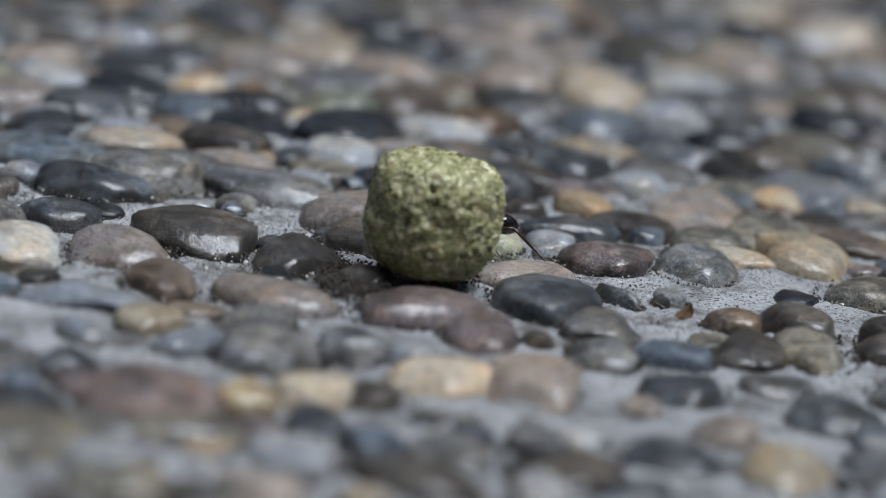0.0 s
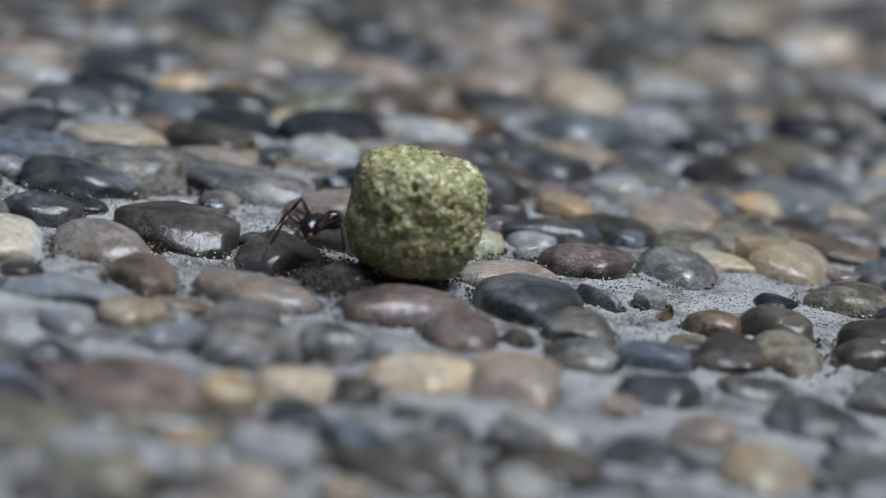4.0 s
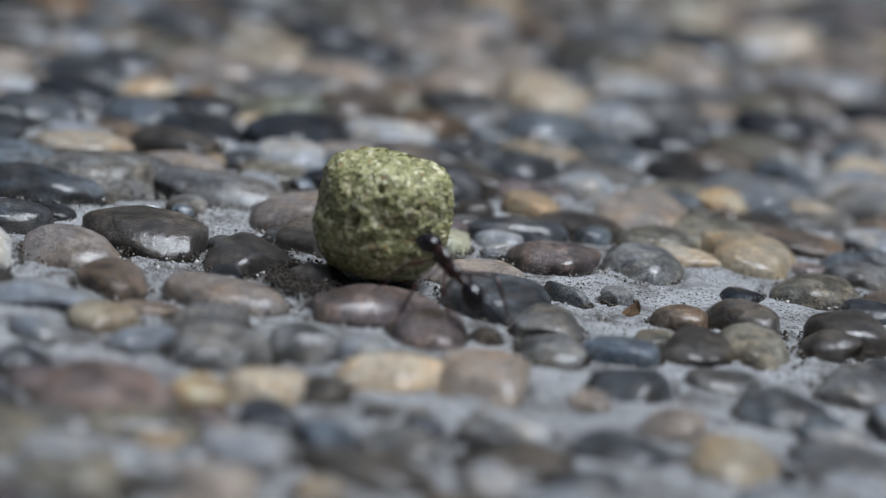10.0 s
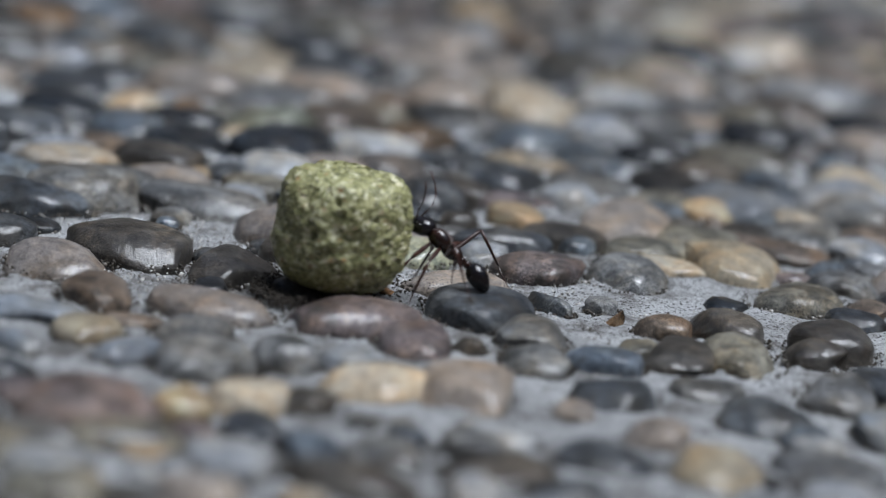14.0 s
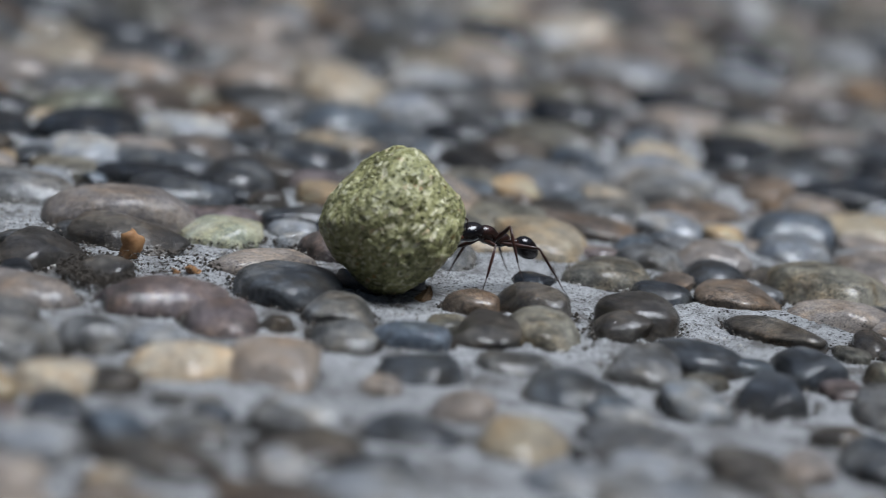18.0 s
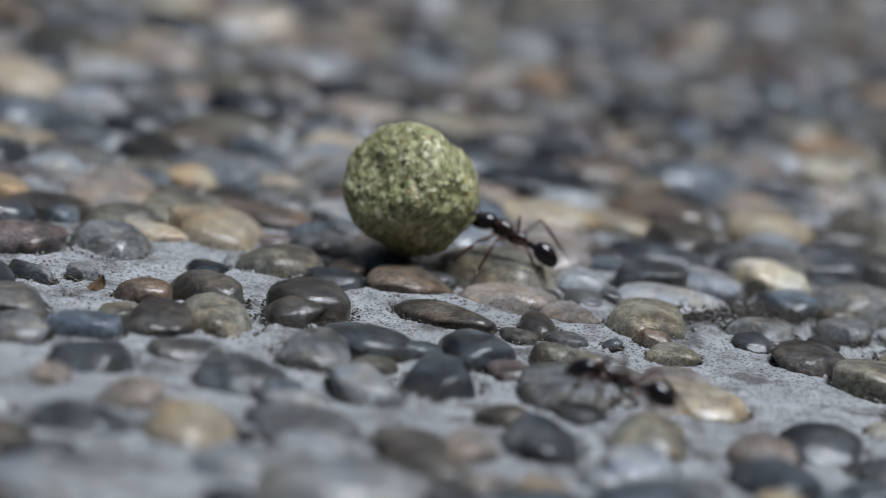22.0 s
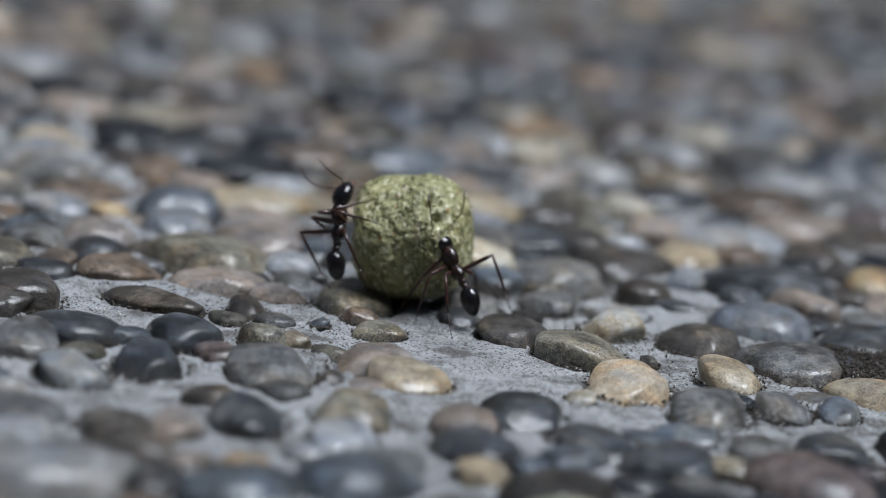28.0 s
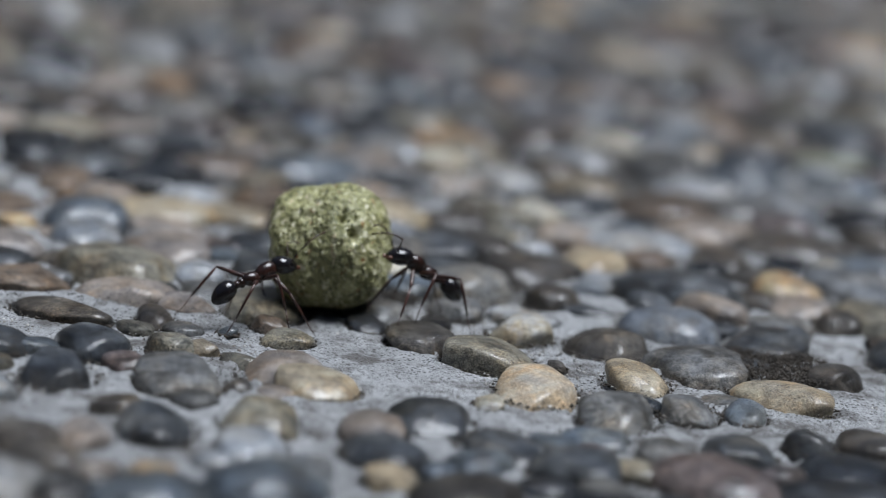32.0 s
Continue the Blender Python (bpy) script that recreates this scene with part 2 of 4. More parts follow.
def flake_material():
    m, nt, bsdf, add, link = nodes_of("hay_chip")
    rnd = add("ShaderNodeNewGeometry").outputs["Random Per Island"]
    col = ramp_node(nt, rnd, [(0.0, (0.156, 0.153, 0.064)), (0.3, (0.256, 0.248, 0.114)), (0.65, (0.32, 0.309, 0.153)), (0.88, (0.426, 0.408, 0.241)), (0.97, (0.568, 0.54, 0.369)), (1.0, (0.298, 0.17, 0.05))])
    fine = noise_node(nt, add("ShaderNodeTexCoord").outputs["Object"], 6000.0, 3)
    col = mix_node(nt, 0.5, col, ramp_node(nt, fine, [(0.35, (0.5, 0.5, 0.5)), (0.6, (1.1, 1.1, 1.1))]), "MULTIPLY")
    link(col, bsdf.inputs["Base Color"])
    bsdf.inputs["Roughness"].default_value = 0.3
    return m


FLAKE = flake_material()
SHELL = shell_material("black_chitin", (0.005, 0.0045, 0.005), (0.012, 0.009, 0.009), 0.14)
THORAX = shell_material("dark_brown_chitin", (0.01, 0.006, 0.0045), (0.032, 0.012, 0.008), 0.24)
LEG = shell_material("reddish_chitin", (0.02, 0.009, 0.007), (0.06, 0.021, 0.013), 0.3)
JAW = shell_material("rust_chitin", (0.07, 0.025, 0.012), (0.12, 0.045, 0.02), 0.35)
DEBRIS = shell_material("dry_husk", (0.2, 0.09, 0.03), (0.32, 0.17, 0.07), 0.7)
DIRT = shell_material("dark_soil", (0.03, 0.025, 0.02), (0.08, 0.065, 0.05), 0.9)


# ---- helpers for meshes ----
def ico(sub):
    bm = bmesh.new()
    bmesh.ops.create_icosphere(bm, subdivisions=sub, radius=1.0)
    bm.verts.ensure_lookup_table()
    v = np.array([x.co[:] for x in bm.verts])
    f = [[x.index for x in p.verts] for p in bm.faces]
    bm.free()
    return v, f


ICO = {s: ico(s) for s in (1, 2, 3, 4)}


def mesh_of(name, verts, faces, mats, slots=None):
    me = bpy.data.meshes.new(name)
    me.from_pydata([tuple(v) for v in verts], [], faces)
    for mt in mats:
        me.materials.append(mt)
    me.polygons.foreach_set("use_smooth", [True] * len(faces))
    if slots is not None:
        me.polygons.foreach_set("material_index", slots)
    me.update()
    return me


def child(name, me, parent, label=""):
    ob = new(name, me)
    ob.parent = parent
    return tagged(ob, label)


def part(name, bm, material, parent, label=""):
    me = bpy.data.meshes.new(name)
    bm.to_mesh(me)
    bm.free()
    me.materials.append(material)
    me.polygons.foreach_set("use_smooth", [True] * len(me.polygons))
    return child(name, me, parent, label)


def lumpy(v, rng, rough=0.13, square=2.0):
    """A water-worn pebble of unit size: a blunt sphere pressed flat on a few sides and gently dented."""
    p = v / ((np.abs(v) ** square).sum(axis=1) ** (1 / square))[:, None]
    for _ in range(6):
        n = rng.normal(size=3)
        n[2] *= 0.6
        n /= np.linalg.norm(n)
        d = rng.uniform(0.66, 0.95)
        over = np.maximum(p @ n - d, 0)
        p -= np.outer(over * 0.7, n)
    for k, amp in ((1.3, rough), (2.8, rough * 0.55), (5.5, rough * 0.35), (11, rough * 0.17), (23, rough * 0.07)):
        w = rng.normal(size=(5, 3)) * k
        ph = rng.uniform(0, 6.28, 5)
        p *= (1 + amp * np.sin(v @ w.T + ph).mean(axis=1) * 1.4)[:, None]
    ext = np.abs(p).max(axis=0)
    return p / ext


# ---- grey screens added all round, out of view, to block the low sky ----
def sky_screens():
    m, nt, bsdf, add, link = nodes_of("screen_grey")
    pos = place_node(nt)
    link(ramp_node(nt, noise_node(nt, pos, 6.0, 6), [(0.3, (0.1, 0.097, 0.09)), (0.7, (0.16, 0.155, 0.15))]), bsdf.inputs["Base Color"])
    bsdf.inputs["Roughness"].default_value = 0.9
    for name, x, y, w, d in (("screen_north", 0, 0.66, 1.46, 0.07), ("screen_south", 0, -0.66, 1.46, 0.07), ("screen_east", 0.695, 0, 0.07, 1.25), ("screen_west", -0.695, 0, 0.07, 1.25)):
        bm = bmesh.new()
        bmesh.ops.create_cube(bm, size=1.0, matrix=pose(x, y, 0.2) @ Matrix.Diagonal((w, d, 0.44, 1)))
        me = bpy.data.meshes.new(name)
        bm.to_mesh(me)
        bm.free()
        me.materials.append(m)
        tagged(new(name, me), "plain grey screen added out of view to block the low sky", "wall", kind="structure")


sky_screens()


# ---- the paving: cement bed with rounded pebbles ----
pavement = tagged(new("pavement"), "exposed-aggregate paving of rounded pebbles set in grey cement", "paving", kind="structure")
PLACED = []


def pebble(x, y, length, width, rise, turn, tone):
    """A water-worn pebble set in the bed: millimetres, its rise over the bed and its turn in degrees."""
    rng = np.random.default_rng(int(abs(x * 131 + y * 71) * 10))
    v, f = ICO[4 if -55 < y < 30 else 3]
    sunk = rng.uniform(0.12, 0.3)
    grow = 1 / math.sqrt(1 - sunk * sunk)
    body = rise * 0.86 / 1000 / (1 - sunk)
    p = lumpy(v, rng, rng.uniform(0.05, 0.12), rng.uniform(2.1, 2.6)) 
    # worn flats and a leaning crown
    for _ in range(rng.integers(2, 5)):
        n = np.array(Vector((rng.normal(), rng.normal(), rng.uniform(-0.1, 1.1))).normalized())
        over = np.maximum(p @ n - rng.uniform(0.74, 0.9), 0)
        p = p - over[:, None] * n * 0.75
    p[:, 0] += p[:, 2] * rng.uniform(-0.28, 0.28)
    p[:, 1] += p[:, 2] * rng.uniform(-0.1, 0.25)
    p = p * (length / 2000 * grow, width / 2000 * grow, body)
    top = p[:, 2] / body
    p[:, 2] *= 1.32 - 0.32 * np.minimum(top * top, 1.0)
    ob = child("pebble", mesh_of("pebble", p, f, [STONE[tone]]), pavement)
    ob.matrix_basis = pose(x / 1000, y / 1000, 0.0001 - sunk * body, rng.uniform(-3, 5), rng.uniform(-2, 4), turn)
    PLACED.append((x, y, max(length, width) / 2, length / 2, width / 2, radians(turn), rise))


pebble(-31.57, -15.29, 5.94, 8.71, 1.70, 10, "bone")
pebble(-31.29, -4.81, 6.37, 5.58, 1.37, -18, "slate")
pebble(-25.48, -11.52, 7.32, 6.74, 1.52, -28, "taupe")
pebble(-21.11, -5.28, 9.51, 7.58, 1.96, -25, "dark")
pebble(-19.92, 2.92, 1.85, 1.80, 0.64, 11, "blue")
pebble(-22.03, 2.96, 1.70, 1.32, 0.53, 30, "pale")
pebble(-13.89, -8.38, 6.08, 7.89, 1.65, -21, "dark")
pebble(-9.26, -12.48, 3.83, 3.74, 1.32, 10, "dark")
pebble(-8.91, -1.49, 9.48, 6.55, 1.58, -11, "dark")
pebble(-22.01, -18.66, 4.84, 6.94, 1.29, 14, "brown")
pebble(-14.40, -18.75, 8.44, 5.38, 1.27, -13, "taupe")
pebble(-5.52, -17.90, 9.89, 6.49, 1.70, 31, "mauve")
pebble(-26.19, -24.45, 7.84, 4.50, 1.02, -2, "steel")
pebble(-31.15, -24.03, 2.50, 2.49, 0.87, 6, "blue")
pebble(-21.16, -27.60, 4.72, 5.39, 1.12, 6, "tan")
pebble(-13.56, -31.22, 6.70, 7.02, 1.58, -1, "grey")
pebble(-15.05, -25.47, 5.13, 4.61, 1.06, -2, "grey")
pebble(-8.88, -28.90, 4.98, 4.84, 1.72, -9, "grey")
pebble(-5.02, -28.07, 4.61, 5.04, 1.08, -9, "pale")
pebble(-24.92, -32.64, 3.90, 1.83, 0.93, -48, "steel")
pebble(-18.28, -31.28, 5.45, 2.82, 0.90, 50, "steel")
pebble(-24.68, -38.18, 3.62, 4.14, 0.85, 6, "slate")
pebble(-26.34, -43.47, 2.42, 2.40, 0.84, 6, "blue")
pebble(-18.67, -45.26, 8.22, 9.81, 1.88, 18, "mauve")
pebble(-13.95, -41.84, 3.69, 5.06, 1.23, 19, "orange")
pebble(-10.00, -38.81, 6.63, 4.53, 1.31, 36, "sand")
pebble(-16.39, -48.99, 7.43, 5.55, 1.30, 5, "olive")
pebble(-14.90, -50.69, 3.64, 3.01, 0.75, -30, "orange")
pebble(-18.38, -59.17, 7.27, 6.52, 1.56, 5, "olive")
pebble(-10.08, -51.22, 5.18, 5.80, 1.23, 5, "pale")
pebble(-9.27, -44.73, 3.79, 4.91, 0.89, 5, "slate")
pebble(-6.58, -37.96, 4.10, 3.84, 0.92, 19, "dark")
pebble(-5.91, -46.98, 3.74, 4.75, 0.89, 5, "blue")
pebble(-5.76, -55.99, 2.67, 2.66, 0.75, 5, "sand")
pebble(-2.87, -32.77, 6.95, 5.57, 1.43, 32, "sand")
pebble(-1.25, -21.62, 4.68, 6.97, 1.29, 6, "mauve")
pebble(2.22, -32.00, 6.17, 9.08, 1.86, 9, "taupe")
pebble(2.95, -11.64, 7.67, 9.51, 1.81, 6, "slate")
pebble(1.22, -5.38, 7.90, 4.24, 1.09, 29, "taupe")
pebble(2.55, -21.28, 2.10, 2.08, 0.73, 6, "dark")
pebble(6.58, -17.18, 4.84, 6.78, 1.14, 2, "grey")
pebble(6.72, -23.06, 4.35, 6.24, 1.12, 13, "grey")
pebble(11.15, -21.52, 5.24, 4.51, 1.12, -20, "blue")
pebble(11.74, -29.22, 5.44, 6.28, 1.24, -16, "slate")
pebble(7.79, -8.46, 4.42, 2.17, 1.08, -46, "slate")
pebble(6.64, 1.77, 6.83, 6.58, 1.58, -10, "mauve")
pebble(15.45, -11.81, 4.02, 3.78, 1.36, -14, "brown")
pebble(19.74, -10.46, 6.38, 4.40, 1.85, -34, "dark")
pebble(20.28, -17.33, 5.91, 7.41, 1.55, -24, "olive")
pebble(16.13, -18.84, 4.51, 6.69, 1.14, -5, "dark")
pebble(25.54, -14.12, 4.17, 4.16, 1.46, -2, "dark")
pebble(13.25, 2.48, 5.72, 8.34, 1.54, 11, "grey")
pebble(21.65, 9.65, 8.03, 9.94, 1.85, 11, "tan")
pebble(11.47, -7.54, 2.51, 2.49, 0.88, 6, "grey")
pebble(17.66, -25.98, 4.91, 4.27, 0.97, 6, "grey")
pebble(20.94, -31.19, 5.92, 5.90, 1.37, -9, "slate")
pebble(14.06, -37.48, 4.34, 4.33, 1.52, -1, "taupe")
pebble(10.87, -42.77, 5.76, 4.73, 1.14, 5, "slate")
pebble(-0.79, -42.70, 2.61, 2.55, 0.90, -8, "slate")
pebble(2.92, -43.48, 4.18, 4.16, 1.46, 6, "grey")
pebble(17.27, -43.17, 5.74, 6.85, 1.34, 5, "tan")
pebble(23.24, -34.24, 3.35, 5.00, 1.12, 6, "blue")
pebble(3.14, -51.40, 3.34, 4.99, 0.93, 5, "pale")
pebble(8.67, -50.28, 4.59, 4.45, 1.09, 5, "slate")
pebble(3.09, 2.33, 2.43, 2.41, 0.85, 7, "pale")
pebble(-12.13, 16.35, 2.17, 2.15, 0.60, 7, "blue")
pebble(-15.38, 14.30, 3.87, 3.83, 1.08, 7, "pale")
pebble(-30.21, 5.73, 8.98, 6.85, 1.61, -6, "slate")
pebble(-18.45, 11.08, 11.44, 6.84, 1.59, -2, "grey")
pebble(-29.97, 19.63, 8.36, 6.62, 1.55, 7, "sand")
pebble(-19.57, 21.03, 2.21, 2.19, 0.62, 7, "tan")
pebble(-13.53, 24.85, 6.37, 6.30, 1.77, 7, "pale")
pebble(-23.24, 24.03, 8.07, 7.44, 1.77, -2, "dark")
pebble(5.42, 18.15, 4.38, 4.34, 1.22, 7, "orange")
pebble(13.32, 18.87, 7.86, 11.75, 1.93, -2, "taupe")
pebble(0.95, 14.88, 3.01, 2.98, 0.84, 7, "dark")
pebble(4.46, 9.74, 8.79, 4.36, 1.05, 7, "slate")
pebble(9.89, 9.83, 2.94, 2.91, 1.02, 7, "blue")
pebble(9.66, 26.34, 5.91, 5.85, 1.65, 7, "pale")
pebble(18.69, 22.12, 2.67, 2.64, 0.74, 7, "dark")
pebble(21.34, 23.55, 2.45, 2.43, 0.68, 7, "brown")
pebble(24.60, 24.97, 3.63, 3.59, 1.01, 7, "blue")
pebble(6.65, 60.28, 8.47, 8.43, 2.37, -3, "sand")
pebble(33.67, 113.34, 8.71, 8.52, 2.41, 10, "sand")
pebble(-6.38, 36.61, 8.48, 6.92, 1.61, 7, "pale")
pebble(-28.11, 45.37, 5.40, 5.33, 1.50, 8, "sand")
pebble(-23.35, 46.31, 3.46, 3.41, 0.96, 8, "rust")
pebble(-18.38, 38.07, 2.86, 2.83, 0.80, 8, "sand")
pebble(-26.78, 35.59, 7.05, 8.53, 1.66, 8, "blue")
pebble(-12.63, 69.47, 8.37, 7.82, 2.26, -14, "slate")
pebble(10.48, 96.97, 4.21, 4.13, 1.17, 9, "slate")
pebble(1.93, 42.44, 3.89, 3.84, 1.08, 8, "blue")
pebble(13.32, 56.90, 8.30, 8.18, 2.31, 8, "pale")
pebble(21.50, 58.25, 5.21, 5.13, 1.45, 8, "slate")
pebble(-36.01, 6.97, 2.93, 2.90, 1.02, 7, "pale")
pebble(-37.40, 21.68, 5.76, 8.54, 1.43, 7, "slate")
pebble(-36.62, 62.40, 6.83, 6.72, 1.90, 8, "pale")
pebble(21.33, 84.44, 7.97, 7.83, 2.21, 9, "taupe")
pebble(26.95, -11.41, 6.02, 6.02, 2.11, -3, "dark")
pebble(29.44, -3.35, 4.24, 3.97, 0.94, -12, "slate")
pebble(35.22, -2.03, 5.78, 8.54, 1.35, -12, "brown")
pebble(41.53, -5.08, 6.79, 6.66, 1.50, -28, "taupe")
# this dark stone stands in for the shadow band under the cement ledge
pebble(36.20, -11.27, 7.95, 4.07, 1.14, -40, "dark")
pebble(25.98, -23.71, 5.10, 7.57, 1.48, -11, "grey")
pebble(29.71, -19.94, 7.01, 6.54, 1.34, -44, "slate")
pebble(37.26, -20.14, 5.18, 7.77, 1.61, -3, "slate")
pebble(33.96, -28.03, 4.95, 7.03, 1.50, -18, "slate")
pebble(28.70, -30.86, 4.60, 6.50, 1.07, 8, "steel")
pebble(42.70, -20.74, 3.61, 3.48, 1.24, 2, "olive")
pebble(44.76, -20.83, 2.60, 2.48, 0.89, -22, "tan")
pebble(42.91, -12.28, 2.88, 4.32, 0.87, -3, "dark")
pebble(23.58, -36.34, 4.21, 3.12, 1.27, -36, "pale")
pebble(23.96, -45.92, 5.11, 4.86, 1.15, -3, "pale")
pebble(36.77, -35.32, 3.40, 3.32, 0.77, -3, "dark")
pebble(38.21, -42.34, 3.97, 3.96, 1.39, -3, "slate")
pebble(33.00, 32.43, 8.93, 8.92, 2.24, -2, "grey")
pebble(34.86, 9.24, 6.37, 6.20, 1.44, -2, "taupe")
pebble(36.57, 17.71, 3.53, 3.52, 0.99, -2, "orange")
pebble(41.80, 13.90, 7.03, 6.05, 1.43, -12, "steel")
pebble(45.00, 30.30, 6.98, 6.63, 1.54, -2, "taupe")
pebble(28.79, 10.76, 3.42, 3.41, 1.20, -2, "blue")
pebble(-1.99, 2.57, 6.10, 5.49, 1.28, -2, "sage")
pebble(30.72, 0.60, 3.25, 4.70, 0.77, -2, "brown")
pebble(33.42, 51.51, 4.60, 4.59, 1.29, -2, "blue")
pebble(29.98, 113.82, 7.56, 7.55, 2.12, -1, "sand")
pebble(5.92, 68.45, 7.58, 7.57, 2.12, -2, "sand")
pebble(60.66, 90.79, 5.78, 4.97, 1.50, -26, "rust")
pebble(45.83, -7.81, 5.53, 3.59, 0.93, -37, "taupe")
pebble(48.29, 2.09, 4.43, 4.42, 1.55, -5, "pale")
pebble(53.92, 3.98, 5.61, 5.57, 1.96, -14, "slate")
pebble(50.19, -1.61, 2.27, 2.27, 0.79, -5, "slate")
pebble(51.59, -8.21, 5.92, 8.51, 1.38, -18, "olive")
pebble(50.80, -13.30, 2.66, 2.43, 0.89, -32, "brown")
pebble(51.44, -16.92, 3.68, 4.34, 0.87, -7, "olive")
pebble(47.48, -15.16, 1.55, 1.54, 0.54, -5, "blue")
pebble(64.08, 6.88, 6.25, 5.95, 2.13, 4, "cream")
pebble(59.83, -8.03, 5.25, 3.92, 0.94, -5, "grey")
pebble(58.42, -11.75, 2.97, 3.84, 0.70, -5, "slate")
pebble(61.84, -15.82, 5.76, 6.32, 1.34, -18, "dark")
pebble(65.19, -20.44, 6.76, 6.54, 1.57, -19, "olive")
pebble(50.73, -29.16, 6.28, 5.54, 1.25, -44, "tan")
pebble(48.95, -26.11, 5.59, 6.98, 1.30, -17, "taupe")
pebble(41.92, -28.64, 5.80, 8.36, 1.35, -13, "grey")
pebble(45.45, -30.23, 1.80, 1.79, 0.63, -13, "dark")
pebble(38.51, -40.08, 4.74, 7.09, 1.20, -6, "slate")
pebble(45.35, -38.13, 5.16, 6.56, 1.20, -6, "olive")
pebble(43.56, -44.38, 4.64, 6.95, 1.14, -6, "pale")
pebble(52.16, -40.11, 4.10, 6.14, 1.10, -6, "taupe")
pebble(56.67, -37.00, 5.91, 6.76, 1.38, -13, "slate")
pebble(59.55, 19.71, 6.89, 10.24, 1.75, -15, "dark")
pebble(48.88, 18.38, 7.20, 4.66, 1.06, -5, "taupe")
pebble(48.98, 11.02, 2.71, 2.70, 0.95, -5, "sand")
pebble(70.59, 14.23, 6.87, 6.80, 1.91, -15, "slate")
pebble(69.88, 2.86, 7.77, 9.31, 1.81, -6, "grey")
pebble(66.80, -5.49, 4.43, 6.31, 1.04, -15, "grey")
pebble(69.76, -12.52, 5.18, 5.05, 1.79, -24, "cream")
pebble(75.43, -15.18, 6.22, 7.16, 1.47, -15, "dark")
pebble(82.17, -9.40, 7.76, 7.76, 1.82, -15, "steel")
pebble(80.03, -21.58, 7.13, 8.58, 1.68, -7, "grey")
pebble(88.33, -13.89, 5.94, 8.68, 1.50, -24, "slate")
pebble(74.60, -24.86, 4.69, 7.01, 1.25, -11, "tan")
pebble(66.39, -28.26, 5.63, 8.45, 1.32, -15, "sand")
pebble(69.63, -21.73, 1.46, 1.46, 0.51, -15, "dark")
pebble(83.84, -28.89, 7.89, 4.94, 1.44, -52, "tan")
pebble(89.53, -23.68, 4.43, 4.43, 1.55, -15, "dark")
pebble(70.27, -34.43, 5.34, 7.67, 1.44, -27, "grey")
pebble(75.83, -32.65, 4.14, 6.21, 1.04, -15, "grey")
pebble(79.64, -33.25, 3.02, 4.52, 0.86, -15, "blue")
pebble(61.84, -32.37, 2.03, 3.05, 0.61, -15, "cream")
pebble(74.99, -2.31, 4.65, 4.52, 1.61, -25, "dark")
pebble(79.79, 2.53, 3.57, 3.57, 1.25, -15, "steel")
pebble(88.03, 13.26, 4.71, 4.71, 1.32, -15, "brown")
pebble(87.28, -3.84, 6.68, 4.00, 1.81, -55, "taupe")
pebble(83.29, -1.76, 3.96, 3.96, 1.39, -15, "slate")
pebble(94.93, 15.02, 5.20, 6.89, 1.23, -15, "dark")
pebble(96.76, 3.45, 6.39, 6.39, 2.20, -15, "orange")
pebble(95.66, -1.25, 5.68, 4.97, 1.16, -15, "taupe")
pebble(96.54, -6.77, 4.37, 4.37, 1.53, -15, "dark")
pebble(104.21, 13.26, 3.58, 3.58, 1.00, -15, "cream")
pebble(83.61, 31.09, 5.76, 5.76, 1.61, -15, "cream")
pebble(89.88, 24.92, 3.92, 3.92, 1.10, -15, "blue")
pebble(74.60, 15.52, 8.39, 7.55, 1.78, -15, "dark")
pebble(80.84, 54.25, 5.67, 5.67, 1.59, -16, "cream")
pebble(83.19, 22.15, 5.28, 7.13, 1.24, -15, "taupe")
pebble(47.13, 10.65, 6.87, 7.87, 1.46, 15, "taupe")
pebble(36.52, -49.99, 3.28, 3.28, 0.92, -11, "orange")
pebble(50.92, -49.93, 3.53, 3.52, 0.99, -15, "tan")
pebble(29.96, -43.18, 5.05, 4.80, 1.16, -15, "dark")
pebble(33.58, -42.74, 3.39, 5.08, 1.16, -15, "taupe")
pebble(54.41, -48.75, 3.07, 3.07, 0.86, -15, "blue")
pebble(63.37, -46.92, 6.23, 6.39, 1.48, -15, "slate")
pebble(70.89, -43.20, 4.26, 5.44, 1.00, -15, "grey")
pebble(75.58, -43.33, 4.65, 6.98, 1.32, -15, "slate")
pebble(81.35, -40.63, 3.61, 3.61, 1.26, -15, "slate")
pebble(32.77, 35.93, 9.26, 9.26, 2.53, -11, "pale")
pebble(26.43, 42.10, 4.47, 4.47, 1.25, -11, "blue")
pebble(34.60, 57.89, 4.54, 4.54, 1.27, -11, "slate")
pebble(42.27, 29.88, 3.34, 3.33, 0.93, -11, "rust")
pebble(59.76, 85.47, 5.70, 4.03, 1.34, -45, "rust")
pebble(87.54, 135.10, 5.61, 5.61, 1.57, -10, "sand")
pebble(20.65, 27.03, 4.61, 5.65, 1.09, -11, "orange")
pebble(66.85, 38.22, 4.10, 3.99, 1.13, -21, "blue")
pebble(73.03, 44.38, 7.19, 4.85, 1.12, -11, "slate")
pebble(74.24, 26.57, 7.71, 5.01, 1.18, -11, "dark")
pebble(71.43, 66.70, 6.73, 6.73, 1.89, -11, "blue")
pebble(104.96, 109.09, 9.35, 9.34, 2.62, -11, "slate")
pebble(35.97, 36.90, 4.92, 4.92, 1.38, -16, "pale")
pebble(52.31, 30.05, 6.29, 6.29, 1.76, -16, "pale")


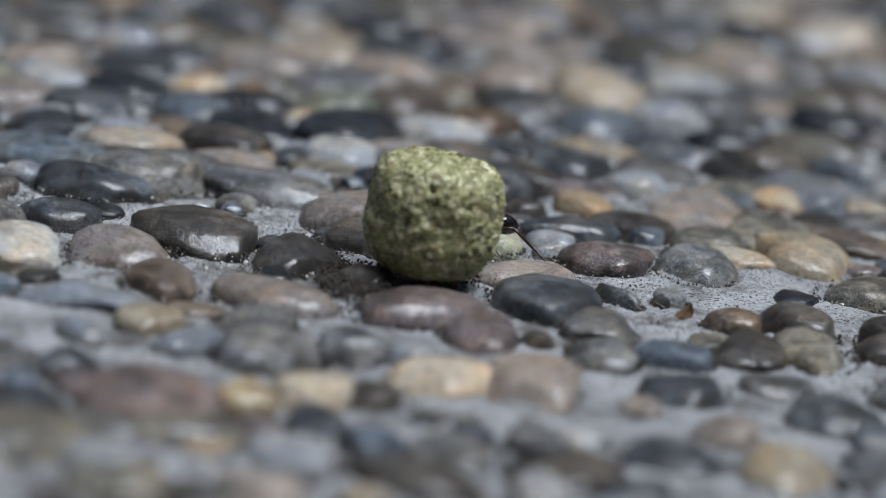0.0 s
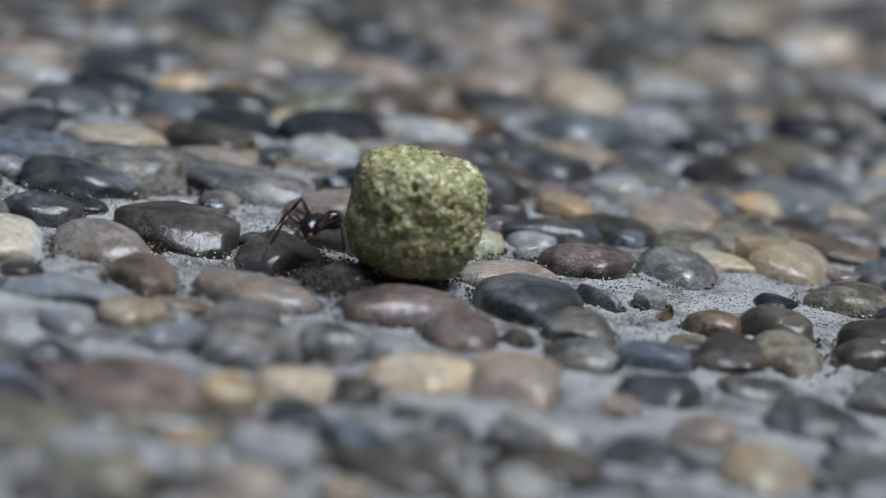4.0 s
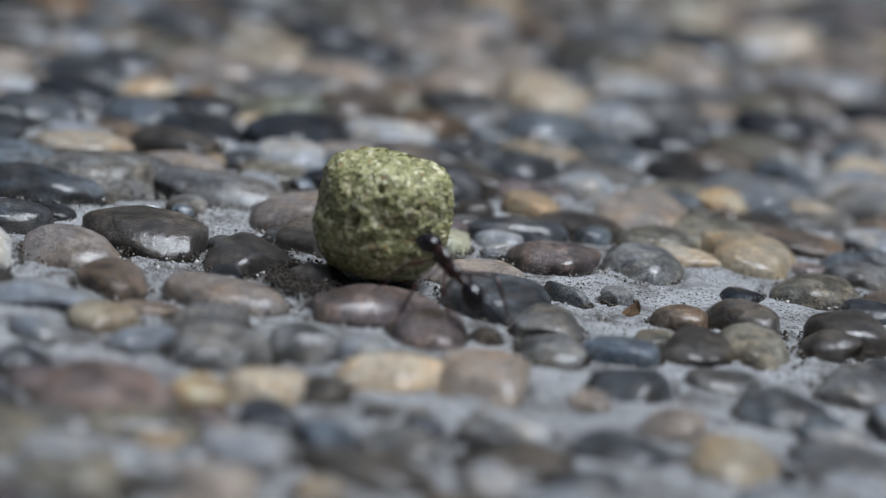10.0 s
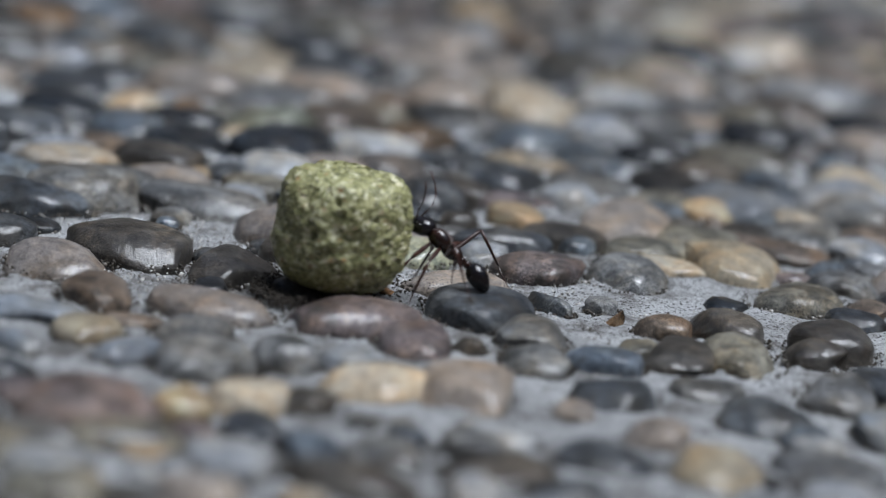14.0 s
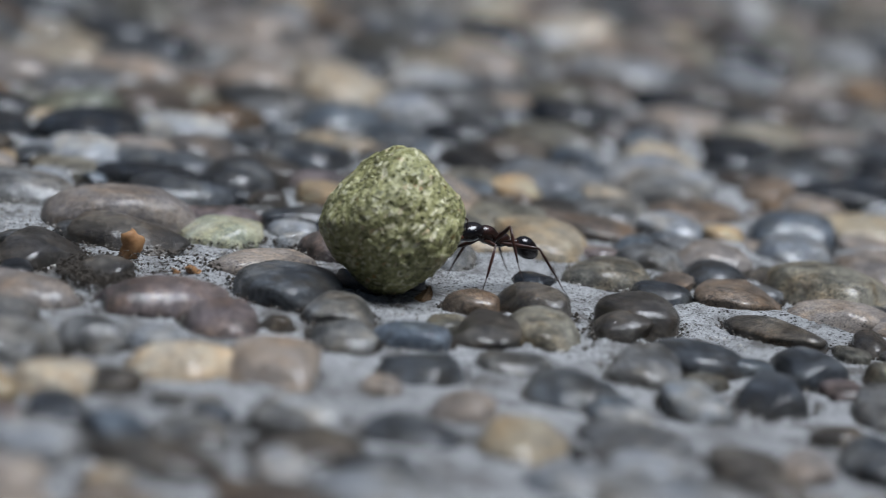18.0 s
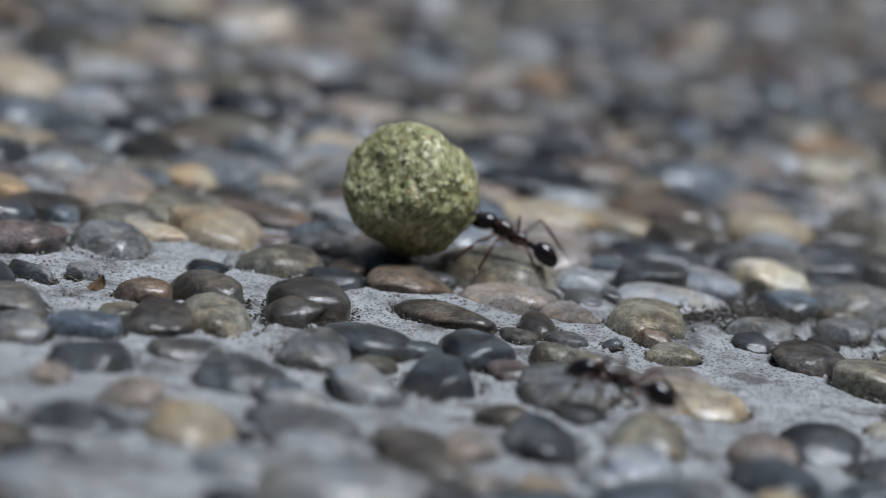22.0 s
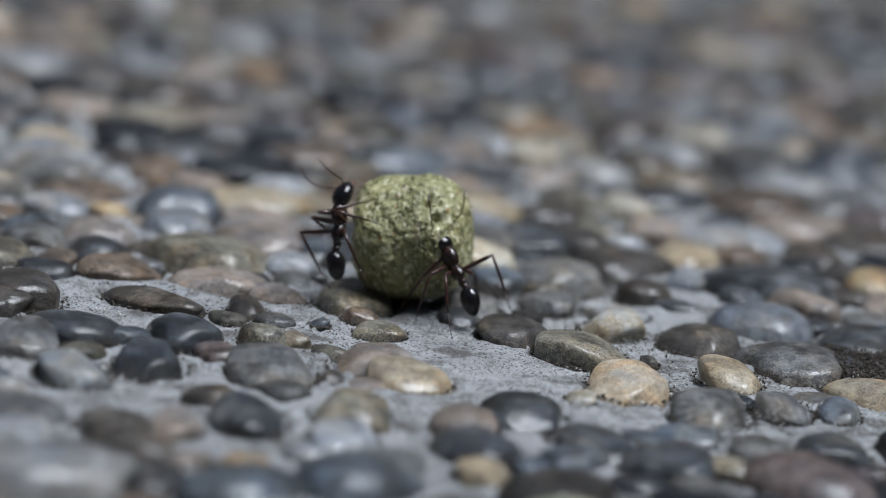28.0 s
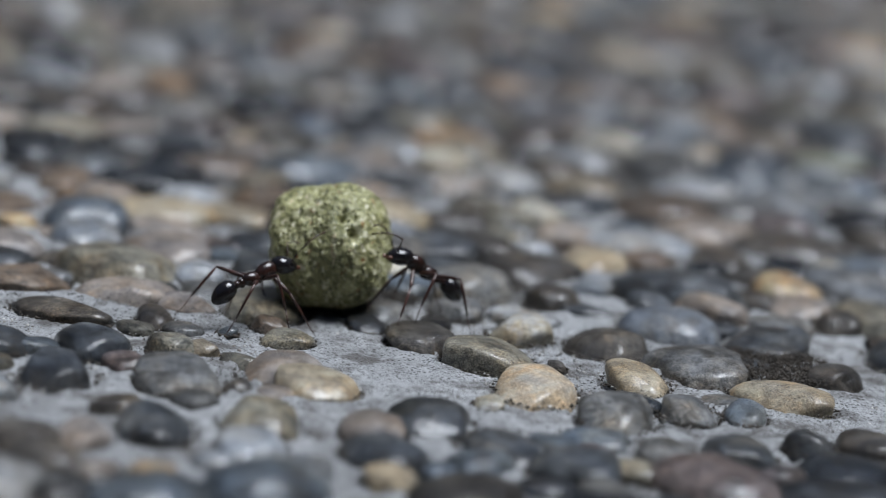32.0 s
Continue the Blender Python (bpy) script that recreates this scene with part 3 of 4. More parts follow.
def stone_chip(x, y, length, width, height, turn, tone):
    """A sharp-edged chip of stone that stands on the cement: millimetres."""
    rng = np.random.default_rng(44)
    v, f = ICO[3]
    p = v.copy()
    for n, d in (((0.8, -0.45, 0.4), 0.3), ((-0.75, -0.3, 0.6), 0.4), ((-0.1, 0.9, 0.4), 0.4), ((0.1, -0.97, -0.2), 0.5), ((0.95, 0.3, 0.05), 0.55)):
        n = np.array(n) / np.linalg.norm(n)
        p -= np.outer(np.maximum(p @ n - d, 0), n)
    p = p / np.abs(p).max(axis=0) * (length / 2000, width / 2000, height / 1000) * (1 + 0.06 * rng.normal(size=(len(p), 1)).cumsum(axis=0) / 20)
    ob = child("stone_chip", mesh_of("stone_chip", p, f, [STONE[tone]]), pavement, "sharp rust-brown chip of stone")
    ob.matrix_basis = pose(x / 1000, y / 1000, 0, 0, 12, turn)


stone_chip(12.27, -10.95, 1.7, 1.2, 1.35, -12, "rust")


# stretches of open cement: centre and half-width in x, then in y, in millimetres
BARE = ((10.1, 4, -14.1, 4.2), (-18.6, 4, -10.1, 4.2), (-4.8, 3, -25.5, 4.2), (57.3, 6, -7.5, 6.3), (54.7, 6, -20.3, 8.4), (59.2, 4, -1.3, 5.2), (36.1, 6, -8.2, 4.2), (59.9, 3, 13.7, 6.3), (-16.4, 4, 3.2, 5.2),
        (35.0, 3, -16.8, 3.2), (7.8, 3, -40.8, 5.2), (19.0, 5, -23.7, 4.2), (67.9, 4, -17.6, 4.2), (57.6, 8, -30.8, 10.5), (71.0, 4, -43.2, 7.4), (14.5, 5, -50.2, 8.4), (35.8, 3, -36.3, 10.5))


def fill_bed():
    """The countless other pebbles of the bed, between and beyond the ones above."""
    rng = np.random.default_rng(7)
    names = list(TONES)
    weight = np.array([16, 13, 9, 13, 11, 8, 9, 9, 5, 4.5, 1.2, 1.2, 1.0, 13, 10, 0, 0, 1], float)
    muted = np.array([0.2 if k in ("cream", "orange", "sand", "tan", "sage") else 0.8 if k in ("dark", "black") else 1.0 for k in names])
    verts, faces, slots, base = [], [], [], 0
    taken = [(p[0], p[1], (p[3] + p[4]) / 2 * 0.95) for p in PLACED]
    cell = {}

    def near(x, y, r):
        for i in range(int(x // 12) - 1, int(x // 12) + 2):
            for j in range(int(y // 12) - 1, int(y // 12) + 2):
                for a, b, c in cell.get((i, j), ()):
                    if (a - x) ** 2 + (b - y) ** 2 < ((r + c) * 0.76) ** 2:
                        return True
        return False

    for a, b, c in taken:
        cell.setdefault((int(a // 12), int(b // 12)), []).append((a, b, c))
    for n in range(44000):
        x, y = rng.uniform(-90, 190), rng.uniform(-110, 260)
        r = rng.uniform(3.6, 4.9) if n < 8000 else rng.uniform(2.6, 3.8) if n < 20000 else rng.uniform(1.3, 2.6)
        band = -40 < y < (5 if x < 26 else -3) and -36 < x < 98
        sparse = y < -8 or x < 26
        if band and (r > (1.7 if sparse else 2.4) or rng.random() < (0.3 if not sparse else 0.45 if 18 < x < 56 else 0.8)) or any(math.hypot((x - a) / b, (y - c) / d) < 1 for a, b, c, d in BARE) or near(x, y, r):
            continue
        cell.setdefault((int(x // 12), int(y // 12)), []).append((x, y, r))
        v, f = ICO[3 if -45 < y < 40 and -40 < x < 105 else 2 if -70 < y < 120 and -50 < x < 130 else 1]
        p = lumpy(v, rng, 0.11, 2.3) * (r / 1000 * rng.uniform(1.05, 1.4), r / 1000 * rng.uniform(0.8, 1.05), r / 1000 * rng.uniform(0.38, 0.58))
        high = np.abs(p[:, 2]).max()
        p[:, 2] *= 1.3 - 0.3 * (p[:, 2] / high) ** 2
        p[:, 2] -= r * 0.00012
        a = rng.uniform(0, 6.28)
        q = p.copy()
        q[:, 0] = p[:, 0] * math.cos(a) - p[:, 1] * math.sin(a) + x / 1000
        q[:, 1] = p[:, 0] * math.sin(a) + p[:, 1] * math.cos(a) + y / 1000
        odds = weight * (muted if y < 24 else 1.0)
        slot = int(rng.choice(18, p=odds / odds.sum()))
        if -48 < y < 30 and -38 < x < 102 and r > 1.9 and len(PLACED) < 300:
            p[:, 2] -= 0.0001
            ob = child("pebble", mesh_of("pebble", p, f, [STONE[names[slot]]]), pavement)
            ob.matrix_basis = pose(x / 1000, y / 1000, 0.0001, 0, 0, math.degrees(a))
            PLACED.append((x, y, r * 1.2, r * 1.2, r * 0.92, a, r * 0.38))
            continue
        verts.append(q)
        faces += [[i + base for i in t] for t in f]
        slots += [slot] * len(f)
        base += len(v)
    me = mesh_of("pebble_bed", np.vstack(verts), faces, [STONE_JOINED[k] for k in names], slots)
    tagged(child("pebble_bed", me, pavement, "countless mixed grey, tan and dark river pebbles"), kind="stuff")


fill_bed()


def outer_bed():
    """The same paving further out, as far as the added screens."""
    rng = np.random.default_rng(17)
    v, f = ICO[1]
    shapes = np.stack([lumpy(v, rng, 0.2, 2.3) for _ in range(20)])
    gx, gy = np.meshgrid(np.arange(-640, 645, 10.0), np.arange(-610, 615, 10.0))
    x = (gx + rng.uniform(-2.6, 2.6, gx.shape)).ravel()
    y = (gy + rng.uniform(-2.6, 2.6, gy.shape)).ravel()
    keep = (x < -92) | (x > 192) | (y < -112) | (y > 262)
    x, y = x[keep], y[keep]
    n = len(x)
    r = rng.uniform(3.4, 5.2, n)
    p = shapes[rng.integers(0, 20, n)] * (r[:, None] * rng.uniform((1.0, 0.8, 0.4), (1.25, 1.05, 0.65), (n, 3)))[:, None, :]
    a = rng.uniform(0, 6.28, n)
    c, q = np.cos(a)[:, None], np.sin(a)[:, None]
    g = np.stack([p[..., 0] * c - p[..., 1] * q + x[:, None], p[..., 0] * q + p[..., 1] * c + y[:, None], p[..., 2] - 0.5], -1) / 1000
    faces = (np.array(f)[None] + (np.arange(n) * len(v))[:, None, None]).reshape(-1, 3).tolist()
    slots = np.repeat(rng.integers(0, 9, n), len(f)).tolist()
    me = mesh_of("outer_pebble_bed", g.reshape(-1, 3), faces, [STONE_JOINED[k] for k in ("dark", "slate", "grey", "taupe", "mauve", "olive", "brown", "pale", "blue")], slots)
    tagged(child("outer_pebble_bed", me, pavement, "countless mixed grey and brown river pebbles"), kind="stuff")


outer_bed()


def cement_bed():
    def axis(lo, hi, step):
        core = list(np.arange(lo, hi, step))
        d, out_lo, out_hi = step, [], []
        a, b = lo, core[-1]
        while d < 2.0:
            d *= 1.35
            a, b = a - d, b + d
            out_lo.insert(0, a)
            out_hi.append(b)
        return np.array(out_lo + core + out_hi)

    xs, ys = axis(-0.045, 0.11, 0.0004), axis(-0.05, 0.04, 0.0004)
    X, Y = np.meshgrid(xs, ys)
    rng = np.random.default_rng(3)
    Z = np.zeros_like(X)
    for k, amp in ((90, 0.2), (260, 0.12), (700, 0.05), (1800, 0.04), (4000, 0.04)):
        for _ in range(8):
            w = rng.normal(size=2) * k
            Z += amp / 3 * 0.001 * np.sin(X * w[0] + Y * w[1] + rng.uniform(0, 6.28))
    core = (X > -0.06) & (X < 0.125) & (Y > -0.09) & (Y < 0.07)
    Z = np.where(core, Z, 0) - 0.0001
    # the cement creeps up a little round each pebble and parts from it in a narrow gap
    up, down = np.zeros_like(Z), np.zeros_like(Z)
    for x, y, r, a, b, turn, rise in PLACED:
        i0, i1 = np.searchsorted(xs, [x / 1000 - r / 600, x / 1000 + r / 600])
        j0, j1 = np.searchsorted(ys, [y / 1000 - r / 600, y / 1000 + r / 600])
        if i1 <= i0 or j1 <= j0:
            continue
        dx, dy = X[j0:j1, i0:i1] - x / 1000, Y[j0:j1, i0:i1] - y / 1000
        u = (dx * math.cos(turn) + dy * math.sin(turn)) / (a / 1000)
        w = (-dx * math.sin(turn) + dy * math.cos(turn)) / (b / 1000)
        q = np.sqrt(u * u + w * w)
        up[j0:j1, i0:i1] = np.maximum(up[j0:j1, i0:i1], 0.00016 * np.exp(-((q - 1.3) / 0.22) ** 2))
        down[j0:j1, i0:i1] = np.maximum(down[j0:j1, i0:i1], 0.0007 * np.exp(-((q - 1.0) / 0.11) ** 2))
    Z += up - down
    # a low ledge where the float left a fold in the cement
    edge = Y - (-0.0077 - 0.1 * (X - 0.0361) + 0.0006 * np.sin(X * 900))
    ledge = 0.0006 / (1 + np.exp(-np.clip(edge / 0.00025, -40, 40))) * np.exp(-np.maximum(edge, 0) / 0.0022) * np.exp(-((X - 0.0361) / 0.0050) ** 4)
    Z += ledge
    ny, nx = X.shape
    idx = np.arange(nx * ny).reshape(ny, nx)
    faces = np.stack([idx[:-1, :-1], idx[:-1, 1:], idx[1:, 1:], idx[1:, :-1]], -1).reshape(-1, 4).tolist()
    me = mesh_of("cement", np.stack([X, Y, Z], -1).reshape(-1, 3), faces, [CEMENT])
    child("cement", me, pavement, "rough sandy grey cement between the pebbles")


cement_bed()


def grain_material():
    m, nt, bsdf, add, link = nodes_of("mixed_sand")
    rnd = add("ShaderNodeNewGeometry").outputs["Random Per Island"]
    link(ramp_node(nt, rnd, [(0.0, (0.04, 0.036, 0.03)), (0.3, (0.16, 0.14, 0.12)), (0.6, (0.32, 0.3, 0.27)), (0.9, (0.6, 0.58, 0.54)), (1.0, (0.8, 0.78, 0.74))]), bsdf.inputs["Base Color"])
    bsdf.inputs["Roughness"].default_value = 0.45
    return m


SAND = grain_material()


def scatter(name, label, material, x, y, z, r, rng):
    """Loose grains at the given places (millimetres), all of them one joined rest."""
    v, f = ICO[1]
    shapes = np.stack([lumpy(v, rng, 0.35) for _ in range(24)])
    n = len(x)
    p = shapes[rng.integers(0, 24, n)] * (np.asarray(r)[:, None] * rng.uniform(0.55, 1.25, (n, 3)))[:, None, :]
    a = rng.uniform(0, 6.28, n)
    c, q = np.cos(a)[:, None], np.sin(a)[:, None]
    g = np.stack([p[..., 0] * c - p[..., 1] * q + np.asarray(x)[:, None], p[..., 0] * q + p[..., 1] * c + np.asarray(y)[:, None], p[..., 2] + np.asarray(z)[:, None]], -1) / 1000
    faces = (np.array(f)[None] + (np.arange(n) * len(v))[:, None, None]).reshape(-1, 3).tolist()
    tagged(child(name, mesh_of(name, g.reshape(-1, 3), faces, [material]), pavement, label), kind="stuff")


def joints(count, spread, rng):
    c = np.array(PLACED)[rng.integers(0, len(PLACED), count)]
    a = rng.uniform(0, 6.28, count)
    q = np.abs(rng.normal(size=count)) * spread + 0.98
    u, w = c[:, 3] * q * np.cos(a), c[:, 4] * q * np.sin(a)
    return c[:, 0] + u * np.cos(c[:, 5]) - w * np.sin(c[:, 5]), c[:, 1] + u * np.sin(c[:, 5]) + w * np.cos(c[:, 5])


def loose_grains():
    rng = np.random.default_rng(21)
    # joint soil, strewn thicker so its dark colour adds to the crevice shade
    x, y = joints(56000, 0.08, rng)
    scatter("dark_grit", "dark soil crumbs in the cement joints, also deepening their shade", DIRT, x, y, rng.uniform(-0.15, 0.1, len(x)), 0.02 + 0.12 * rng.random(len(x)) ** 2.2, rng)
    n = 30000
    x, y = rng.uniform(-36, 96, n), rng.uniform(-36, 10, n)
    scatter("sand", "mixed pale and dark sand grains bound in the cement", SAND, x, y, rng.uniform(-0.2, -0.04, n), 0.03 + 0.11 * rng.random(n) ** 3, rng)


loose_grains()


def soil_shade_patch(x, y, rx, ry, count, seed):
    rng = np.random.default_rng(seed)
    v, f = ICO[1]
    verts, faces, base = [], [], 0
    for _ in range(count):
        a, q = rng.uniform(0, 6.28), math.sqrt(rng.random())
        r = (0.025 + 0.11 * rng.random() ** 2) / 1000
        p = lumpy(v, rng, 0.35) * r * rng.uniform(0.5, 1.3, 3) + ((x + rx * q * math.cos(a)) / 1000, (y + ry * q * math.sin(a)) / 1000, rng.uniform(0.0, 0.0008))
        verts.append(p)
        faces += [[i + base for i in t] for t in f]
        base += len(v)
    tagged(child("soil", mesh_of("soil", np.vstack(verts), faces, [DIRT]), pavement, "loose dark soil crumbs between pebbles, some standing in for shade"), kind="stuff")


# where the pellet ends up: soil, and crumbs that deepen its shadow
soil_shade_patch(57.7, -3.7, 6.5, 3.5, 3500, 9)
soil_shade_patch(86.3, -20.9, 4.5, 5.0, 9000, 5)
# left of the pellet: soil together with the shade that lies there
soil_shade_patch(-9.8, -13.0, 2.6, 4.0, 3000, 6)
soil_shade_patch(2.8, -9.9, 1.0, 3.0, 700, 7)
# crumbs added only to darken the contact shade beneath the resting pellet
soil_shade_patch(-5.0, -9.5, 3.6, 4.0, 500, 8)


def husk(x, y, length, thick, turn, seed):
    rng = np.random.default_rng(seed)
    v, f = ICO[3]
    p = lumpy(v, rng, 0.5) * (thick * 0.5, thick * 0.32, length / 2)
    p[:, 0] += 0.25 * p[:, 2] + 0.12 * np.sin(p[:, 2] * 4)
    ob = new("plant_husk", mesh_of("plant_husk", p / 1000, f, [DEBRIS]))
    ob.matrix_basis = pose(x / 1000, y / 1000, length / 2000 * 0.8 - 0.0003, 0, turn, 20)
    return tagged(ob, "curled rust-brown dry plant husk lying among pebbles", "plant debris", group="dry plant bits")


husk(-7.8, -6.8, 2.6, 2.0, -18, 1)
husk(-3.3, -9.5, 1.0, 2.0, 40, 2)
husk(-4.6, -10.1, 0.7, 1.2, 60, 3)


# ---- the pellet ----
def hay_pellet():
    v, f = ico(6)
    # a short pressed cylinder with broad worn edges
    k = 3.8 + 0.6 * np.clip(v[:, 2] * 3, -1, 1)
    across = np.hypot(v[:, 0], v[:, 1])
    p = v / ((across**k + np.abs(v[:, 2]) ** k) ** (1 / k))[:, None]
    p *= (0.00449, 0.00449, 0.004)
    pits = [(Vector((-0.09, -0.8, 0.56)).normalized(), 0.045), (Vector((-0.38, -0.92, 0.04)).normalized(), 0.055), (Vector((0.45, -0.8, 0.42)).normalized(), 0.035),
            (Vector((0.3, 0.7, -0.6)).normalized(), 0.1), (Vector((0.1, 0.85, -0.45)).normalized(), 0.07), (Vector((0.8, 0.1, 0.5)).normalized(), 0.07)]
    prng = np.random.default_rng(31)
    for _ in range(46):
        pits.append((Vector(prng.normal(size=3)).normalized(), prng.uniform(0.014, 0.034)))
    outv = []
    for a, b in zip(v, p):
        n = Vector(a)
        d = 0.00026 * noise.noise(n * 2.2) + 0.00016 * noise.noise(n * 5 + Vector((5, 0, 0))) + 0.0001 * noise.noise(n * 9) + 0.0001 * noise.noise(n * 18) + 0.00003 * noise.noise(n * 44)
        for c, r in pits:
            g = (n - c).length / r
            if g < 2:
                d -= min(0.0008, 0.02 * r) * math.exp(-g * g * 1.5)
        outv.append(Vector(b) + n * d)
    body = new("hay_pellet", mesh_of("hay_pellet", outv, f, [HAY]))
    # pressed chips of stalk that stand a little proud of the surface
    rng = np.random.default_rng(12)
    cv, cf = ICO[1]
    verts, faces, base = [], [], 0
    for i in rng.integers(0, len(outv), 1500):
        n = Vector(v[i])
        turn = n.to_track_quat("Z", "Y").to_matrix() @ Euler((rng.normal() * 0.12, rng.normal() * 0.12, rng.uniform(0, 6.28))).to_matrix()
        size = (rng.uniform(0.08, 0.24), rng.uniform(0.06, 0.15), rng.uniform(0.012, 0.03))
        q = (cv * size / 1000) @ np.array(turn).T + np.array(outv[i])
        verts.append(q)
        faces += [[j + base for j in t] for t in cf]
        base += len(cv)
    flakes = child("hay_chaff", mesh_of("hay_chaff", np.vstack(verts), faces, [FLAKE]), body, "pale pressed chips of stalk")
    tagged(flakes, kind="stuff")
    return body


pellet = tagged(hay_pellet(), "olive-green pressed hay pellet with pitted flaky surface", "pellet")


# ---- ants ----
def blob(rx, ry, rz, m, sub=3, taper=0.0, pinch=0.0):
    v, f = ICO[sub]
    bm = bmesh.new()
    vs = []
    for a in v:
        k = 1 + taper * a[0] - pinch * math.exp(-(a[0] * 3) ** 2)
        vs.append(bm.verts.new(m @ Vector((a[0] * rx, a[1] * ry * k, a[2] * rz * k))))
    for t in f:
        bm.faces.new([vs[i] for i in t])
    return bm


def tube(points, radii, ring=8, bm=None):
    bm = bm or bmesh.new()
    pts = [Vector(p) for p in points]
    loops = []
    for i, p in enumerate(pts):
        d = (pts[min(i + 1, len(pts) - 1)] - pts[max(i - 1, 0)]).normalized()
        a = d.orthogonal().normalized()
        b = d.cross(a)
        loops.append([bm.verts.new(p + (a * math.cos(6.2832 * j / ring) + b * math.sin(6.2832 * j / ring)) * radii[i]) for j in range(ring)])
    for l0, l1 in zip(loops, loops[1:]):
        for j in range(ring):
            bm.faces.new((l0[j], l0[(j + 1) % ring], l1[(j + 1) % ring], l1[j]))
    bm.faces.new(loops[0][::-1])
    bm.faces.new(loops[-1])
    return bm


M = 0.00112


def ant(label):
    """A worker ant about seven millimetres long; it faces +x, its origin in the thorax."""
    root = tagged(new("ant"), label, "ant", group="ants at the pellet")
    head = part("head", blob(0.98 * M, 0.7 * M, 0.58 * M, pose(2.5 * M, 0, 0.12 * M, 0, 20, 0), 3, -0.12), SHELL, root, "glossy black head")
    for s in (-1, 1):
        part("mandible", tube([(3.05 * M, s * 0.28 * M, -0.12 * M), (3.4 * M, s * 0.3 * M, -0.28 * M), (3.62 * M, s * 0.06 * M, -0.38 * M)], [0.16 * M, 0.13 * M, 0.03 * M]), JAW, head, "rust-red mandible")
        part("eye", blob(0.13 * M, 0.07 * M, 0.13 * M, pose(2.45 * M, s * 0.62 * M, 0.3 * M), 2), SHELL, head)
    thorax = blob(0.86 * M, 0.5 * M, 0.58 * M, pose(1.05 * M, 0, 0.1 * M, 0, -10, 0), 3, 0.1)
    part("thorax", thorax, THORAX, root, "dark brown thorax")
    part("propodeum", blob(0.74 * M, 0.42 * M, 0.46 * M, pose(0.0 * M, 0, -0.1 * M, 0, 10, 0), 3), THORAX, root)
    part("petiole", blob(0.3 * M, 0.2 * M, 0.32 * M, pose(-0.78 * M, 0, -0.18 * M), 2), THORAX, root)
    part("postpetiole", blob(0.28 * M, 0.25 * M, 0.27 * M, pose(-1.18 * M, 0, -0.16 * M), 2), THORAX, root)
    gaster = part("gaster", blob(0.98 * M, 0.62 * M, 0.64 * M, pose(-2.2 * M, 0, -0.42 * M, 0, -24, 0), 3, 0.16), SHELL, root, "glossy black gaster")
    feelers = []
    for s in (-1, 1):
        base = Vector((2.95 * M, s * 0.25 * M, 0.3 * M))
        elbow = Vector((0.45 * M, s * 0.8 * M, 0.85 * M))
        antenna = part("antenna", tube([(0, 0, 0), elbow * 0.5 + Vector((0, 0, 0.06 * M)), elbow], [0.05 * M, 0.05 * M, 0.06 * M], 6), LEG, root, "thin elbowed antenna")
        antenna.matrix_basis = Matrix.Translation(base)
        lash = part("flagellum", tube([(0, 0, 0), (0.6 * M, s * 0.12 * M, 0.1 * M), (1.3 * M, s * 0.1 * M, 0.0), (2.0 * M, 0, -0.3 * M)], [0.045 * M, 0.045 * M, 0.05 * M, 0.055 * M], 6), LEG, antenna)
        lash.matrix_basis = Matrix.Translation(elbow)
        feelers.append((antenna, lash, base, elbow, s))
    legs = []
    # hip x, knee, ankle and foot (x, y, z) of the three pairs
    for hip, knee, ankle, foot in (
        (1.35, (2.0, 1.35, 0.75), (2.7, 2.2, -1.0), (3.1, 2.6, -1.9)),
        (0.7, (0.75, 1.65, 1.0), (0.6, 2.7, -1.0), (0.4, 3.3, -2.0)),
        (0.15, (-1.55, 1.4, 1.1), (-3.0, 2.2, -0.7), (-4.1, 2.6, -1.9)),
    ):
        for s in (-1, 1):
            h = Vector((hip * M, s * 0.3 * M, -0.25 * M))
            k, a, t = (Vector((q[0] * M, s * q[1] * M, q[2] * M)) - h for q in (knee, ankle, foot))
            leg = part("leg", tube([(0, 0, 0), k * 0.12, k * 0.4, k * 0.8, k], [0.12 * M, 0.11 * M, 0.16 * M, 0.125 * M, 0.08 * M]), LEG, root, "long thin reddish-black leg")
            leg.matrix_basis = Matrix.Translation(h)
            o = Vector((0, 0, 0))
            shin = part("tibia", tube([o, (a - k) * 0.3, (a - k) * 0.7, a - k], [0.07 * M, 0.1 * M, 0.09 * M, 0.055 * M]), LEG, leg)
            sole = part("tarsus", tube([a - k, (a - k).lerp(t - k, 0.5) - Vector((0, 0, 0.08 * M)), t - k], [0.04 * M, 0.035 * M, 0.025 * M], 6), LEG, leg)
            for joint in (shin, sole):
                joint.matrix_basis = Matrix.Translation(k)
            legs.append((leg, shin, sole, h, k, t))
    return root, legs, feelers


ant_puller, puller_legs, puller_feelers = ant("glossy black ant pulling the pellet by its jaws")
ant_helper, helper_legs, helper_feelers = ant("glossy black ant helping at the pellet's other side")


def height(x, y):
    """How high the paving stands at a place, in metres."""
    top = 0.0
    for px, py, r, a, b, turn, rise in PLACED:
        dx, dy = x * 1000 - px, y * 1000 - py
        if abs(dx) < r and abs(dy) < r:
            u, w = (dx * math.cos(turn) + dy * math.sin(turn)) / a, (-dx * math.sin(turn) + dy * math.cos(turn)) / b
            if u * u + w * w < 1:
                top = max(top, rise * math.sqrt(1 - u * u - w * w) / 1000)
    return top


def between(rows, t):
    """The pose at a time, from the rows before and after it."""
    for (t0, m0), (t1, m1) in zip(rows, rows[1:]):
        if t <= t1:
            k = (t - t0) / (t1 - t0)
